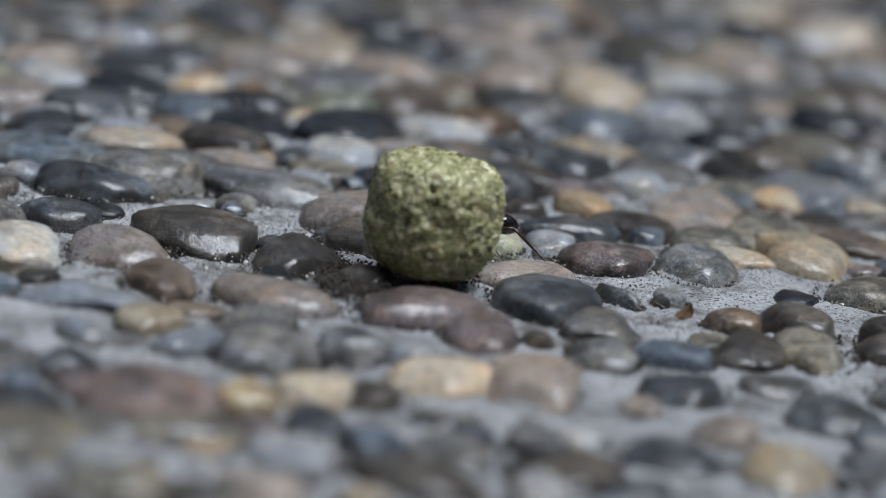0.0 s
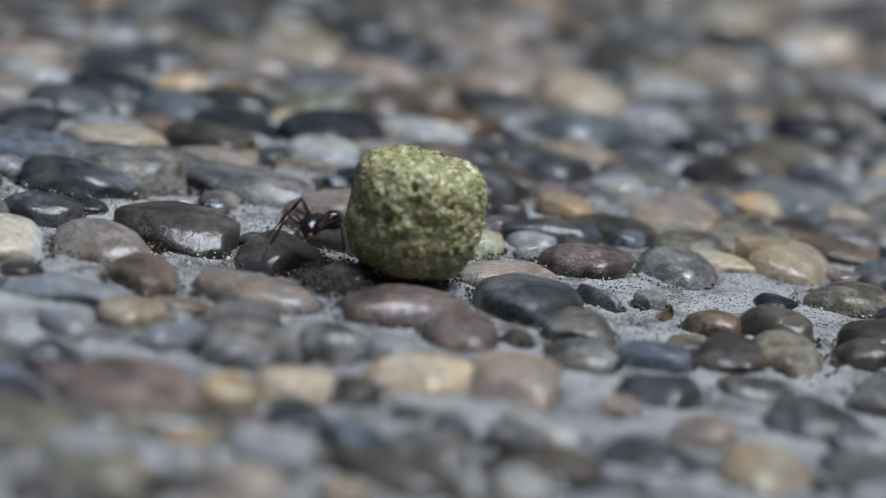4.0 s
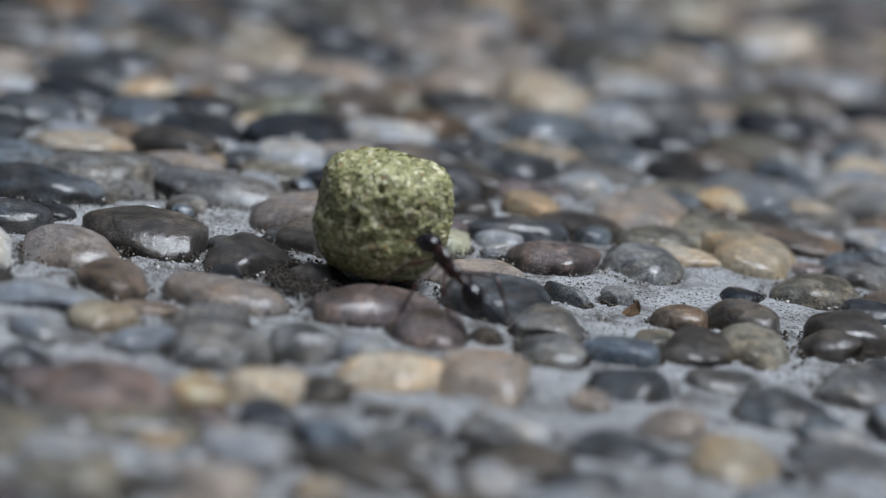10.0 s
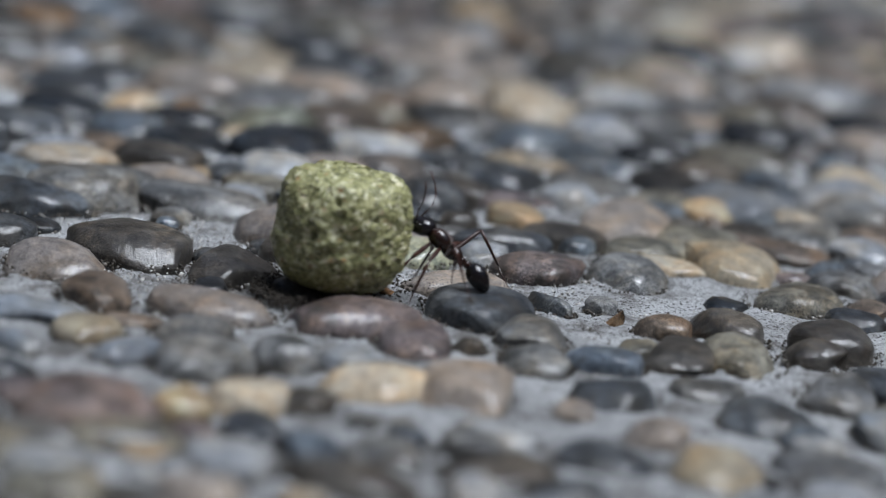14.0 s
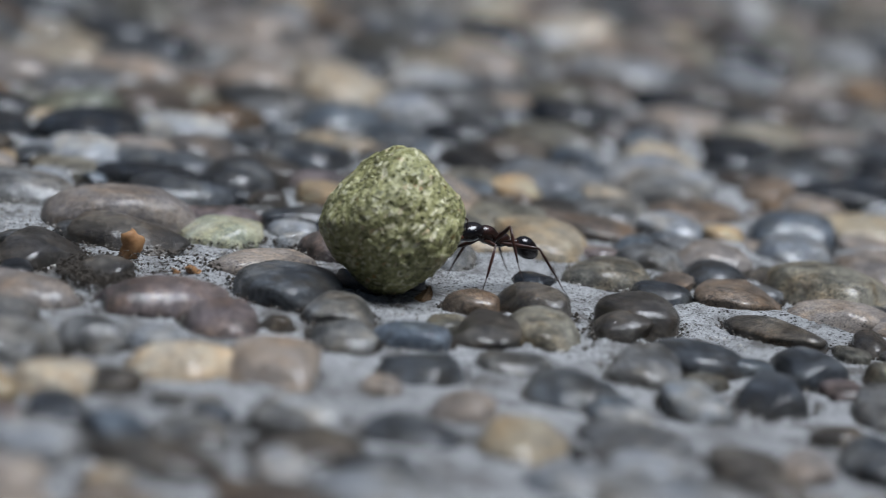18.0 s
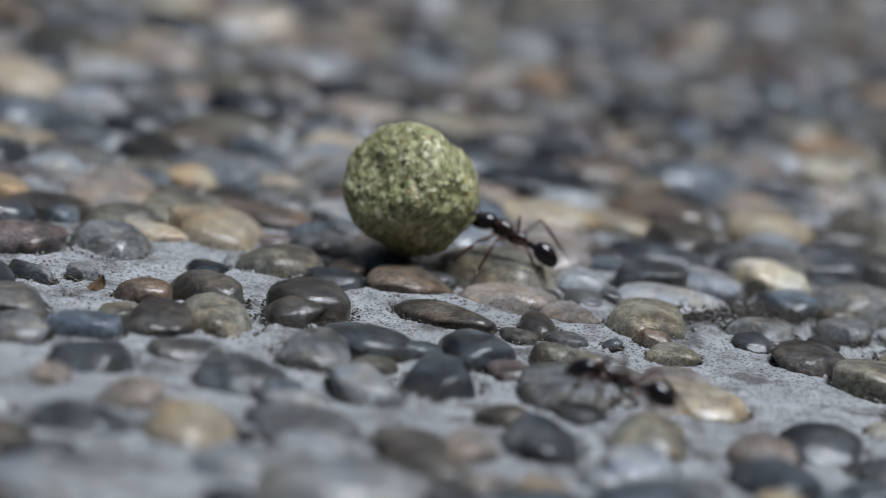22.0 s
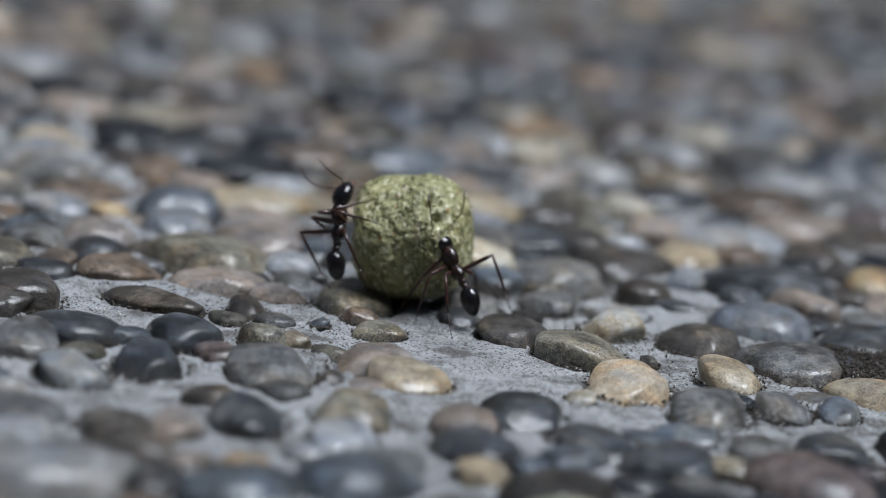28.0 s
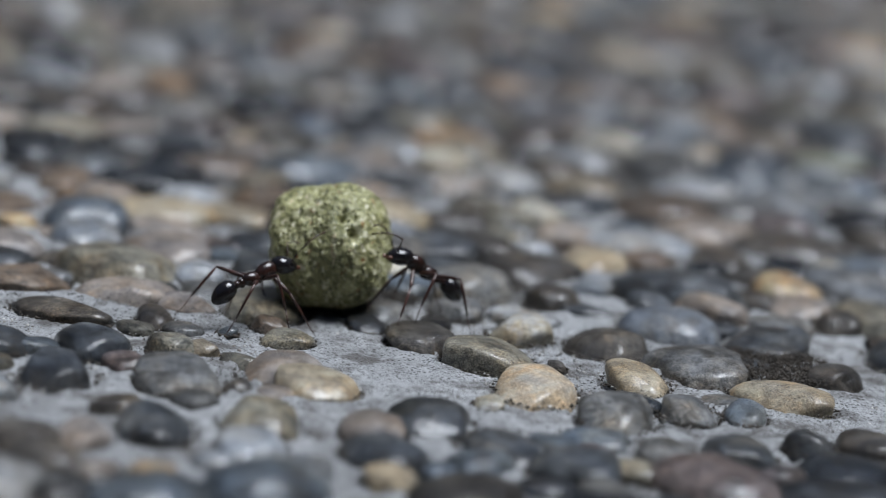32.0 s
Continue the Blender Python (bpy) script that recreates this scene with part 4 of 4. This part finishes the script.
            return Matrix.LocRotScale(m0.translation.lerp(m1.translation, k), m0.to_quaternion().slerp(m1.to_quaternion(), k), None)
    return rows[-1][1]


def step_legs(rows, legs, held, beat):
    """Sets each foot down on the paving and lifts it on when the body has gone past it; while held, the legs cling to the pellet."""
    for n, (leg, shin, sole, h, k, foot) in enumerate(legs):
        a, b = k.length, (foot - k).length
        rest = h + foot
        placed, thigh, calf = None, [], []
        for i in range(161):
            t = i * 0.2
            body = between(rows, t)
            if held[0] < t < held[1]:
                aim = Vector((rest.x * 0.85, rest.y * 0.68, -1.7 * M)) + Vector((0.4 * M * math.sin(3 * t + n * 2 + beat), 0, 0.5 * M * math.sin(2.3 * t + n)))
                placed = None
            else:
                want = body @ rest
                want.z = height(want.x, want.y)
                if placed is None or (placed - want).length > (0.9 if n % 2 == i % 2 else 1.4) * M:
                    placed = want
                aim = body.inverted() @ placed
            way = aim - h
            far = min(max(way.length, abs(a - b) * 1.1), (a + b) * 0.985)
            way.normalize()
            x = (a * a - b * b + far * far) / (2 * far)
            up = Vector((0, rest.y * 0.35 / M, 1.0))
            up = (up - way * up.dot(way)).normalized()
            knee = way * x + up * math.sqrt(max(a * a - x * x, 0))
            turn = k.rotation_difference(knee)
            bend = turn.inverted() @ (foot - k).rotation_difference(way * far - knee)
            thigh.append((t, Matrix.LocRotScale(h, turn, None)))
            calf.append((t, Matrix.LocRotScale(k, bend, None)))
        walk(leg, thigh)
        walk(shin, calf)
        walk(sole, calf)


def sway_feelers(feelers, beat, raised):
    """Lets the antennae feel about; within the raised stretches of time they reach up."""
    for antenna, lash, base, elbow, s in feelers:
        scape, tip = [], []
        for i in range(81):
            t = i * 0.4
            up = 34 if any(a < t < b for a, b in raised) else 0
            scape.append((t, Matrix.Translation(base) @ pose(0, 0, 0, 0, -up + 12 * math.sin(2.1 * t + beat + s), s * 10 * math.sin(1.7 * t + beat))))
            tip.append((t, Matrix.Translation(elbow) @ pose(0, 0, 0, 0, -up + 16 * math.sin(2.9 * t + beat + 2 * s), s * 18 * math.sin(2.3 * t + beat))))
        walk(antenna, scape)
        walk(lash, tip)


def motions():
    walk(pellet, [
        (0, pose(-0.00518, -0.01036, 0.00480, 0.0, 5.0, 1.3)),
        (1, pose(-0.00468, -0.00929, 0.00480, 0.0, 5.0, 1.1)),
        (2, pose(-0.00469, -0.01002, 0.00480, 0.0, 5.0, 1.3)),
        (3, pose(-0.00515, -0.01064, 0.00480, 0.0, 5.0, 1.1)),
        (4, pose(-0.00520, -0.01033, 0.00480, 0.0, 5.0, 0.8)),
        (4.5, pose(-0.00518, -0.01022, 0.00480, 0.0, 5.0, 0.7)),
        (6.5, pose(-0.00506, -0.01084, 0.00480, 0.0, 5.0, 0.8)),
        (7, pose(-0.00517, -0.01048, 0.00480, 0.0, 5.0, 0.6)),
        (8, pose(-0.00524, -0.01017, 0.00480, 0.0, 5.0, 0.7)),
        (9, pose(-0.00512, -0.01033, 0.00480, 0.0, 5.0, 0.5)),
        (10, pose(-0.00515, -0.01070, 0.00480, 0.0, 5.0, 0.2)),
        (10.4, pose(-0.00507, -0.00981, 0.00480, 0.0, 6.1, 0.1)),
        (10.8, pose(-0.00521, -0.00984, 0.00480, 0.0, 7.3, -0.1)),
        (11.2, pose(-0.00551, -0.01050, 0.00480, 0.0, 8.4, -0.1)),
        (11.4, pose(-0.00549, -0.01038, 0.00480, 0.0, 9.0, -0.1)),
        (11.8, pose(-0.00544, -0.01014, 0.00480, 0.0, 10.2, -0.1)),
        (12, pose(-0.00553, -0.01016, 0.00480, 0.0, 10.8, 0.0)),
        (12.4, pose(-0.00532, -0.01051, 0.00480, 0.0, 12.0, 0.1)),
        (12.8, pose(-0.00532, -0.01029, 0.00480, 0.0, 12.5, 0.1)),
        (13, pose(-0.00535, -0.01032, 0.00480, 0.0, 12.8, 0.1)),
        (13.2, pose(-0.00536, -0.01040, 0.00486, 0.0, 13.0, 0.1)),
        (13.4, pose(-0.00536, -0.01048, 0.00492, 0.0, 10.5, 0.0)),
        (13.6, pose(-0.00590, -0.01075, 0.00484, 0.0, 8.0, 0.0)),
        (13.7, pose(-0.00617, -0.01088, 0.00480, 0.0, 7.0, 0.0)),
        (13.9, pose(-0.00633, -0.01150, 0.00480, 0.0, 5.0, 0.0)),
        (14, pose(-0.00674, -0.01212, 0.00480, 0.0, 4.0, 0.1)),
        (14.1, pose(-0.00716, -0.01275, 0.00480, 0.4, 3.2, 0.0)),
        (14.3, pose(-0.00648, -0.01122, 0.00484, 1.2, 1.6, -0.0)),
        (14.5, pose(-0.00632, -0.01121, 0.00485, 2.0, -0.0, -0.1)),
        (16.5, pose(-0.00091, -0.00658, 0.00495, 24.2, -24.0, -5.5)),
        (16.7, pose(0.00292, -0.00624, 0.00493, 35.1, -22.3, -10.5)),
        (16.9, pose(0.00373, -0.00599, 0.00551, 45.4, -19.0, -14.4)),
        (17.1, pose(0.00468, -0.00593, 0.00550, 56.4, -10.1, -17.2)),
        (17.3, pose(0.00528, -0.00616, 0.00567, 66.0, 0.1, -17.1)),
        (17.5, pose(0.00835, -0.00667, 0.00581, 52.7, -5.0, -34.9)),
        (17.7, pose(0.00999, -0.01134, 0.00480, 39.0, -24.4, -51.6)),
        (17.9, pose(0.00972, -0.00989, 0.00480, 39.8, -24.2, -54.1)),
        (18.2, pose(0.01024, -0.00835, 0.00485, 41.2, -23.9, -57.7)),
        (18.6, pose(0.01283, -0.00745, 0.00501, 52.0, -7.2, -57.5)),
        (19, pose(0.01578, -0.00570, 0.00508, 61.2, 21.5, -49.6)),
        (19.4, pose(0.01772, -0.00433, 0.00495, 65.6, 45.9, -40.1)),
        (19.7, pose(0.02201, -0.00375, 0.00551, 45.0, 60.0, -68.4)),
        (20, pose(0.02402, -0.00435, 0.00480, 32.1, 47.8, -101.8)),
        (20.3, pose(0.02665, -0.00292, 0.00480, 29.5, 46.3, -109.7)),
        (20.6, pose(0.02705, -0.00185, 0.00533, -7.5, 60.3, -141.3)),
        (20.9, pose(0.03000, -0.00067, 0.00488, -47.5, 53.9, -177.6)),
        (21.3, pose(0.03082, 0.00131, 0.00496, -63.7, 36.9, 163.5)),
        (21.7, pose(0.03431, 0.00273, 0.00536, -59.9, 30.8, 153.1)),
        (22, pose(0.03516, 0.00277, 0.00594, -56.2, 27.8, 145.8)),
        (22.3, pose(0.04042, 0.00184, 0.00480, -45.7, 20.9, 126.6)),
        (22.5, pose(0.04081, 0.00115, 0.00480, -40.9, 19.6, 112.8)),
        (22.7, pose(0.04063, 0.00159, 0.00516, -59.1, -23.4, 113.5)),
        (22.9, pose(0.04231, 0.00128, 0.00549, -60.2, -60.8, 122.7)),
        (23.1, pose(0.04358, 0.00095, 0.00480, -47.1, -79.0, 114.5)),
        (23.3, pose(0.04447, 0.00057, 0.00524, 10.8, -72.1, 32.0)),
        (23.5, pose(0.04607, -0.00036, 0.00480, -1.0, -67.2, 10.4)),
        (23.7, pose(0.04563, -0.00033, 0.00542, 43.6, -65.3, -44.3)),
        (23.9, pose(0.04810, -0.00081, 0.00517, 65.8, -54.3, -72.4)),
        (24.1, pose(0.04926, -0.00128, 0.00505, 66.8, -42.4, -79.7)),
        (24.3, pose(0.05208, -0.00185, 0.00480, 72.9, -21.0, -91.9)),
        (24.5, pose(0.05165, -0.00209, 0.00503, 74.9, 4.8, -103.0)),
        (24.7, pose(0.05332, -0.00243, 0.00509, 79.1, 23.6, -110.4)),
        (24.9, pose(0.05439, -0.00273, 0.00490, 83.9, 29.2, -111.9)),
        (25, pose(0.05408, -0.00288, 0.00498, 86.5, 31.9, -112.2)),
        (25.2, pose(0.05347, -0.00317, 0.00515, 90.7, 33.2, -111.1)),
        (25.5, pose(0.05434, -0.00360, 0.00489, 97.2, 34.7, -109.1)),
        (27.5, pose(0.05564, -0.00745, 0.00498, 102.3, 37.2, -108.5)),
        (27.8, pose(0.05591, -0.00735, 0.00497, 102.5, 37.7, -108.4)),
        (28.1, pose(0.05538, -0.00723, 0.00498, 102.6, 38.2, -108.4)),
        (28.4, pose(0.05547, -0.00711, 0.00517, 102.8, 38.7, -108.3)),
        (28.7, pose(0.05549, -0.00698, 0.00482, 103.0, 39.2, -108.3)),
        (29, pose(0.05531, -0.00685, 0.00505, 103.2, 39.7, -108.3)),
        (29.3, pose(0.05501, -0.00678, 0.00525, 103.4, 40.2, -108.1)),
        (29.6, pose(0.05520, -0.00679, 0.00494, 103.6, 40.7, -108.0)),
        (29.9, pose(0.05583, -0.00681, 0.00496, 103.8, 41.2, -107.7)),
        (30.2, pose(0.05532, -0.00680, 0.00506, 104.0, 41.7, -107.5)),
        (30.35, pose(0.05526, -0.00680, 0.00503, 104.1, 42.0, -107.4)),
        (30.5, pose(0.05520, -0.00681, 0.00507, 104.2, 42.2, -107.3)),
        (30.8, pose(0.05513, -0.00687, 0.00508, 104.4, 42.8, -107.2)),
        (31.1, pose(0.05552, -0.00700, 0.00498, 104.6, 43.3, -107.1)),
        (31.4, pose(0.05563, -0.00714, 0.00498, 104.8, 43.8, -106.9)),
        (31.7, pose(0.05574, -0.00728, 0.00509, 105.0, 44.3, -106.9)),
        (32, pose(0.05624, -0.00741, 0.00490, 105.2, 44.8, -107.0)),
    ])
    puller_rows = [
        (0, pose(-0.00232, -0.00225, 0.00253, -0.0, 9.5, -143.3)),
        (0.4, pose(-0.00274, -0.00531, 0.00239, 0.0, 6.6, -162.7)),
        (1.3, pose(-0.00498, -0.00912, 0.00239, 0.0, 6.6, -161.7)),
        (2.2, pose(-0.00669, -0.00628, 0.00239, 0.0, 6.6, -163.7)),
        (3, pose(-0.00785, -0.00114, 0.00277, 0.0, -1.0, 180.0)),
        (3.6, pose(-0.00967, -0.00239, 0.00239, 0.0, 6.6, -171.2)),
        (4, pose(-0.01135, -0.00916, 0.00318, 0.0, -0.5, -103.3)),
        (4.3, pose(-0.01352, -0.01245, 0.00315, -0.0, 0.4, -0.5)),
        (4.5, pose(-0.01271, -0.01231, 0.00316, -0.0, 1.4, -9.1)),
        (5.4, pose(-0.01141, -0.03062, 0.00316, -0.0, 1.1, 51.2)),
        (6.1, pose(-0.00326, -0.03328, 0.00316, 0.0, 1.5, 24.4)),
        (6.5, pose(0.00292, -0.02802, 0.00318, 0.0, 2.7, 42.9)),
        (6.8, pose(0.00759, -0.02284, 0.00317, -0.0, 2.0, 67.1)),
        (7, pose(0.00537, -0.00941, 0.00319, 0.0, 3.4, 92.5)),
        (7.3, pose(0.00161, -0.00312, 0.00257, -0.0, 2.0, 124.8)),
        (7.6, pose(-0.00340, -0.00191, 0.00239, 0.0, 6.6, -167.0)),
        (8, pose(0.00066, 0.00692, 0.00312, -0.0, -1.8, 7.9)),
        (8.3, pose(0.00949, 0.00026, 0.00318, 0.0, 2.4, -61.3)),
        (8.5, pose(0.01807, -0.00056, 0.00316, 0.0, 1.4, 148.0)),
        (8.7, pose(0.01958, -0.00616, 0.00319, 0.0, 3.3, -118.9)),
        (9, pose(0.00830, -0.01545, 0.00316, 0.0, 1.6, -150.0)),
        (9.5, pose(-0.00065, -0.01793, 0.00344, 0.0, 0.8, 149.4)),
        (10, pose(-0.00006, -0.02131, 0.00429, 0.0, -20.2, 133.8)),
        (10.4, pose(-0.00012, -0.02234, 0.00341, -0.0, -13.0, 141.2)),
        (10.8, pose(-0.00056, -0.02018, 0.00425, 0.0, -26.7, 138.1)),
        (11.2, pose(0.00016, -0.01923, 0.00396, -0.0, -32.1, 125.8)),
        (11.8, pose(0.00099, -0.01653, 0.00378, -0.0, -27.3, 129.8)),
        (12, pose(0.00135, -0.01638, 0.00362, 0.0, -16.4, 134.0)),
        (12.4, pose(0.00108, -0.01644, 0.00363, 0.0, -20.4, 135.8)),
        (12.8, pose(0.00118, -0.01569, 0.00368, -0.0, -24.2, 130.2)),
        (13, pose(0.00079, -0.01547, 0.00377, -0.0, -25.4, 126.1)),
        (13.4, pose(0.00055, -0.01518, 0.00349, 0.0, -27.3, 119.4)),
        (13.7, pose(0.00011, -0.01408, 0.00366, -0.0, -27.9, 126.7)),
        (13.9, pose(0.00066, -0.01264, 0.00371, 0.0, -25.6, 142.5)),
        (14.1, pose(0.00093, -0.01020, 0.00417, -0.0, -21.8, 171.3)),
        (14.3, pose(0.00193, -0.00753, 0.00409, 0.0, -4.6, -176.0)),
        (14.5, pose(0.00221, -0.00549, 0.00396, -0.0, 1.1, -172.6)),
        (16.5, pose(0.00733, -0.00714, 0.00412, 0.0, -11.9, -165.5)),
        (16.7, pose(0.01122, -0.00730, 0.00392, 0.0, -13.7, -177.1)),
        (16.9, pose(0.01144, -0.00730, 0.00396, 0.0, -20.1, 166.4)),
        (17.1, pose(0.01257, -0.00702, 0.00349, -0.0, -20.4, 163.3)),
        (17.3, pose(0.01365, -0.00656, 0.00454, 0.0, -14.9, -177.7)),
        (17.5, pose(0.01613, -0.00619, 0.00379, 0.0, -19.1, -157.9)),
        (17.7, pose(0.01763, -0.00583, 0.00406, 0.0, -2.8, -140.9)),
        (17.9, pose(0.01730, -0.00598, 0.00371, 0.0, -6.7, -145.8)),
        (18.2, pose(0.01782, -0.00670, 0.00389, 0.0, -11.2, -150.0)),
        (18.6, pose(0.02093, -0.00766, 0.00366, 0.0, -15.4, 164.5)),
        (19, pose(0.02416, -0.00639, 0.00419, 0.0, -15.3, 175.1)),
        (19.4, pose(0.02605, -0.00538, 0.00384, 0.0, -8.9, 159.1)),
        (19.7, pose(0.03006, -0.00478, 0.00378, 0.0, -18.0, 165.3)),
        (20, pose(0.03243, -0.00316, 0.00400, 0.0, -4.1, -173.5)),
        (20.3, pose(0.03489, -0.00225, 0.00378, -0.0, -11.3, -165.5)),
        (20.6, pose(0.03544, -0.00144, 0.00419, 0.0, -14.7, -172.3)),
        (20.9, pose(0.03808, -0.00113, 0.00415, 0.0, -16.1, -177.7)),
        (21.3, pose(0.03878, -0.00129, 0.00388, 0.0, -11.8, 151.2)),
        (21.7, pose(0.04175, -0.00063, 0.00350, 0.0, -12.9, 142.9)),
        (22, pose(0.04289, 0.00039, 0.00372, 0.0, -11.8, 153.0)),
        (22.3, pose(0.04816, 0.00135, 0.00342, 0.0, 1.9, -163.3)),
        (22.5, pose(0.04920, 0.00178, 0.00372, 0.0, -6.5, -162.6)),
        (22.7, pose(0.04923, 0.00196, 0.00411, 0.0, -8.3, -172.5)),
        (22.9, pose(0.05077, 0.00152, 0.00405, 0.0, -14.4, 175.1)),
        (23.1, pose(0.05207, 0.00045, 0.00424, 0.0, -12.7, 161.7)),
        (23.3, pose(0.05278, -0.00099, 0.00356, -0.0, -10.5, 149.3)),
        (23.5, pose(0.05389, -0.00225, 0.00357, 0.0, -10.5, 149.0)),
        (23.7, pose(0.05328, -0.00319, 0.00424, 0.0, -12.9, 150.1)),
        (23.9, pose(0.05554, -0.00408, 0.00383, 0.0, -13.3, 142.3)),
        (24.1, pose(0.05696, -0.00486, 0.00341, 0.0, -7.7, 147.1)),
        (24.3, pose(0.05972, -0.00580, 0.00355, 0.0, -4.3, 145.7)),
        (24.5, pose(0.05905, -0.00698, 0.00375, 0.0, -3.6, 149.6)),
        (24.7, pose(0.06040, -0.00836, 0.00355, 0.0, -9.3, 148.5)),
        (24.9, pose(0.06094, -0.00916, 0.00361, 0.0, -12.9, 148.7)),
        (25.2, pose(0.06029, -0.00886, 0.00422, 0.0, -10.5, 149.4)),
        (25.5, pose(0.06100, -0.00883, 0.00369, 0.0, -9.6, 148.5)),
        (27.5, pose(0.05771, -0.01396, 0.00388, 0.0, -34.6, 117.3)),
        (27.8, pose(0.05780, -0.01362, 0.00372, 0.0, -33.5, 115.9)),
        (28.1, pose(0.05741, -0.01297, 0.00405, -0.0, -34.8, 117.5)),
        (28.4, pose(0.05771, -0.01271, 0.00396, 0.0, -36.3, 120.3)),
        (28.7, pose(0.05782, -0.01228, 0.00387, 0.0, -32.3, 120.9)),
        (29, pose(0.05742, -0.01184, 0.00406, 0.0, -37.3, 115.3)),
        (29.3, pose(0.05668, -0.01226, 0.00425, 0.0, -40.5, 107.2)),
        (29.6, pose(0.05736, -0.01288, 0.00386, 0.0, -40.5, 118.4)),
        (29.9, pose(0.05902, -0.01191, 0.00415, 0.0, -26.8, 134.7)),
        (30.2, pose(0.05958, -0.01147, 0.00420, 0.0, -21.9, 143.7)),
        (30.35, pose(0.05982, -0.01165, 0.00425, 0.0, -22.0, 144.4)),
        (30.5, pose(0.06007, -0.01181, 0.00433, 0.0, -23.8, 148.1)),
        (30.8, pose(0.05977, -0.01185, 0.00433, 0.0, -27.8, 138.7)),
        (31.1, pose(0.06023, -0.01158, 0.00402, 0.0, -27.6, 138.0)),
        (31.4, pose(0.06046, -0.01134, 0.00402, -0.0, -20.9, 138.9)),
        (31.7, pose(0.06182, -0.01143, 0.00438, 0.0, -23.6, 177.2)),
        (32, pose(0.06250, -0.01183, 0.00431, 0.0, -22.8, -164.9)),
    ]
    helper_rows = [
        (0, pose(0.06859, -0.10685, 0.00280, 0.0, -0.0, 130.0)),
        (18, pose(0.06059, -0.09485, 0.00280, 0.0, -0.0, 128.0)),
        (20, pose(0.04459, -0.07285, 0.00280, 0.0, -0.0, 140.0)),
        (20.7, pose(0.03659, -0.06485, 0.00280, 0.0, -0.0, 120.0)),
        (21.2, pose(0.04046, -0.05310, 0.00280, 0.0, -0.0, 115.0)),
        (21.6, pose(0.04383, -0.04329, 0.00280, 0.0, -0.0, 120.0)),
        (22, pose(0.04430, -0.03414, 0.00280, 0.0, -0.0, 150.0)),
        (22.2, pose(0.04020, -0.03409, 0.00280, 0.0, -0.0, 175.0)),
        (22.4, pose(0.03511, -0.03375, 0.00280, 0.0, -0.0, 95.0)),
        (22.6, pose(0.03595, -0.02955, 0.00280, 0.0, -0.0, 80.0)),
        (22.8, pose(0.03686, -0.02196, 0.00280, 0.0, -0.0, 50.0)),
        (22.9, pose(0.04037, -0.01700, 0.00280, 0.0, -0.0, 10.0)),
        (23, pose(0.04413, -0.01545, 0.00280, 0.0, -0.0, 40.0)),
        (23.1, pose(0.04489, -0.01515, 0.00280, 0.0, -0.0, 100.0)),
        (23.3, pose(0.04427, -0.01014, 0.00204, 0.0, -2.2, 131.8)),
        (23.5, pose(0.04464, -0.00883, 0.00226, -9.2, -30.4, 93.0)),
        (23.7, pose(0.04415, -0.00773, 0.00331, -1.8, -45.4, 80.0)),
        (23.9, pose(0.04631, -0.00752, 0.00316, 23.9, -42.6, 58.2)),
        (24.1, pose(0.04703, -0.00781, 0.00304, 28.4, -41.5, 51.4)),
        (24.3, pose(0.05065, -0.00820, 0.00288, 47.2, -37.6, 43.9)),
        (24.5, pose(0.05105, -0.00849, 0.00431, 57.4, -33.4, 33.7)),
        (24.7, pose(0.05149, -0.00877, 0.00447, 49.9, -33.2, 31.4)),
        (24.9, pose(0.05175, -0.00903, 0.00480, 42.4, -32.2, 30.2)),
        (25.2, pose(0.05086, -0.00953, 0.00523, 36.0, -34.0, 35.9)),
        (25.5, pose(0.05130, -0.00986, 0.00509, 30.5, -33.4, 37.7)),
        (27.5, pose(0.04904, -0.00969, 0.00542, -40.0, -58.0, 61.6)),
        (27.8, pose(0.04952, -0.00962, 0.00563, -34.6, -56.1, 56.8)),
        (28.1, pose(0.04923, -0.00954, 0.00562, -47.4, -58.7, 72.7)),
        (28.4, pose(0.04933, -0.00952, 0.00597, -31.0, -52.9, 67.2)),
        (28.7, pose(0.04883, -0.00964, 0.00447, 0.0, -38.1, 48.0)),
        (29, pose(0.04754, -0.01020, 0.00418, 0.0, -26.2, 38.6)),
        (29.3, pose(0.04724, -0.01109, 0.00419, 0.0, -30.3, 40.3)),
        (29.6, pose(0.04797, -0.01063, 0.00413, 0.0, -26.1, 27.8)),
        (29.9, pose(0.04890, -0.00866, 0.00426, 0.0, -18.0, 25.3)),
        (30.2, pose(0.04903, -0.00785, 0.00387, 0.0, -11.4, 29.9)),
        (30.35, pose(0.04888, -0.00789, 0.00387, 0.0, -12.4, 30.9)),
        (30.5, pose(0.04722, -0.00817, 0.00410, 0.0, -38.2, 54.5)),
        (30.8, pose(0.04824, -0.00868, 0.00277, 0.0, 10.6, 36.2)),
        (31.1, pose(0.04858, -0.01002, 0.00269, 0.0, 13.6, 33.0)),
        (31.4, pose(0.04862, -0.01186, 0.00349, -0.0, -9.2, 32.4)),
        (31.7, pose(0.04903, -0.01313, 0.00361, -0.0, -9.0, 27.1)),
        (32, pose(0.04918, -0.01367, 0.00379, -0.0, -13.0, 23.5)),
    ]
    walk(ant_puller, puller_rows)
    walk(ant_helper, helper_rows)
    step_legs(puller_rows, puller_legs, (-2, -1), 0.0)
    step_legs(helper_rows, helper_legs, (23.6, 28.5), 1.3)
    sway_feelers(puller_feelers, 0.4, ((12.7, 14.2), (27.0, 32.0)))
    sway_feelers(helper_feelers, 1.9, ((24.2, 28.6),))


motions()
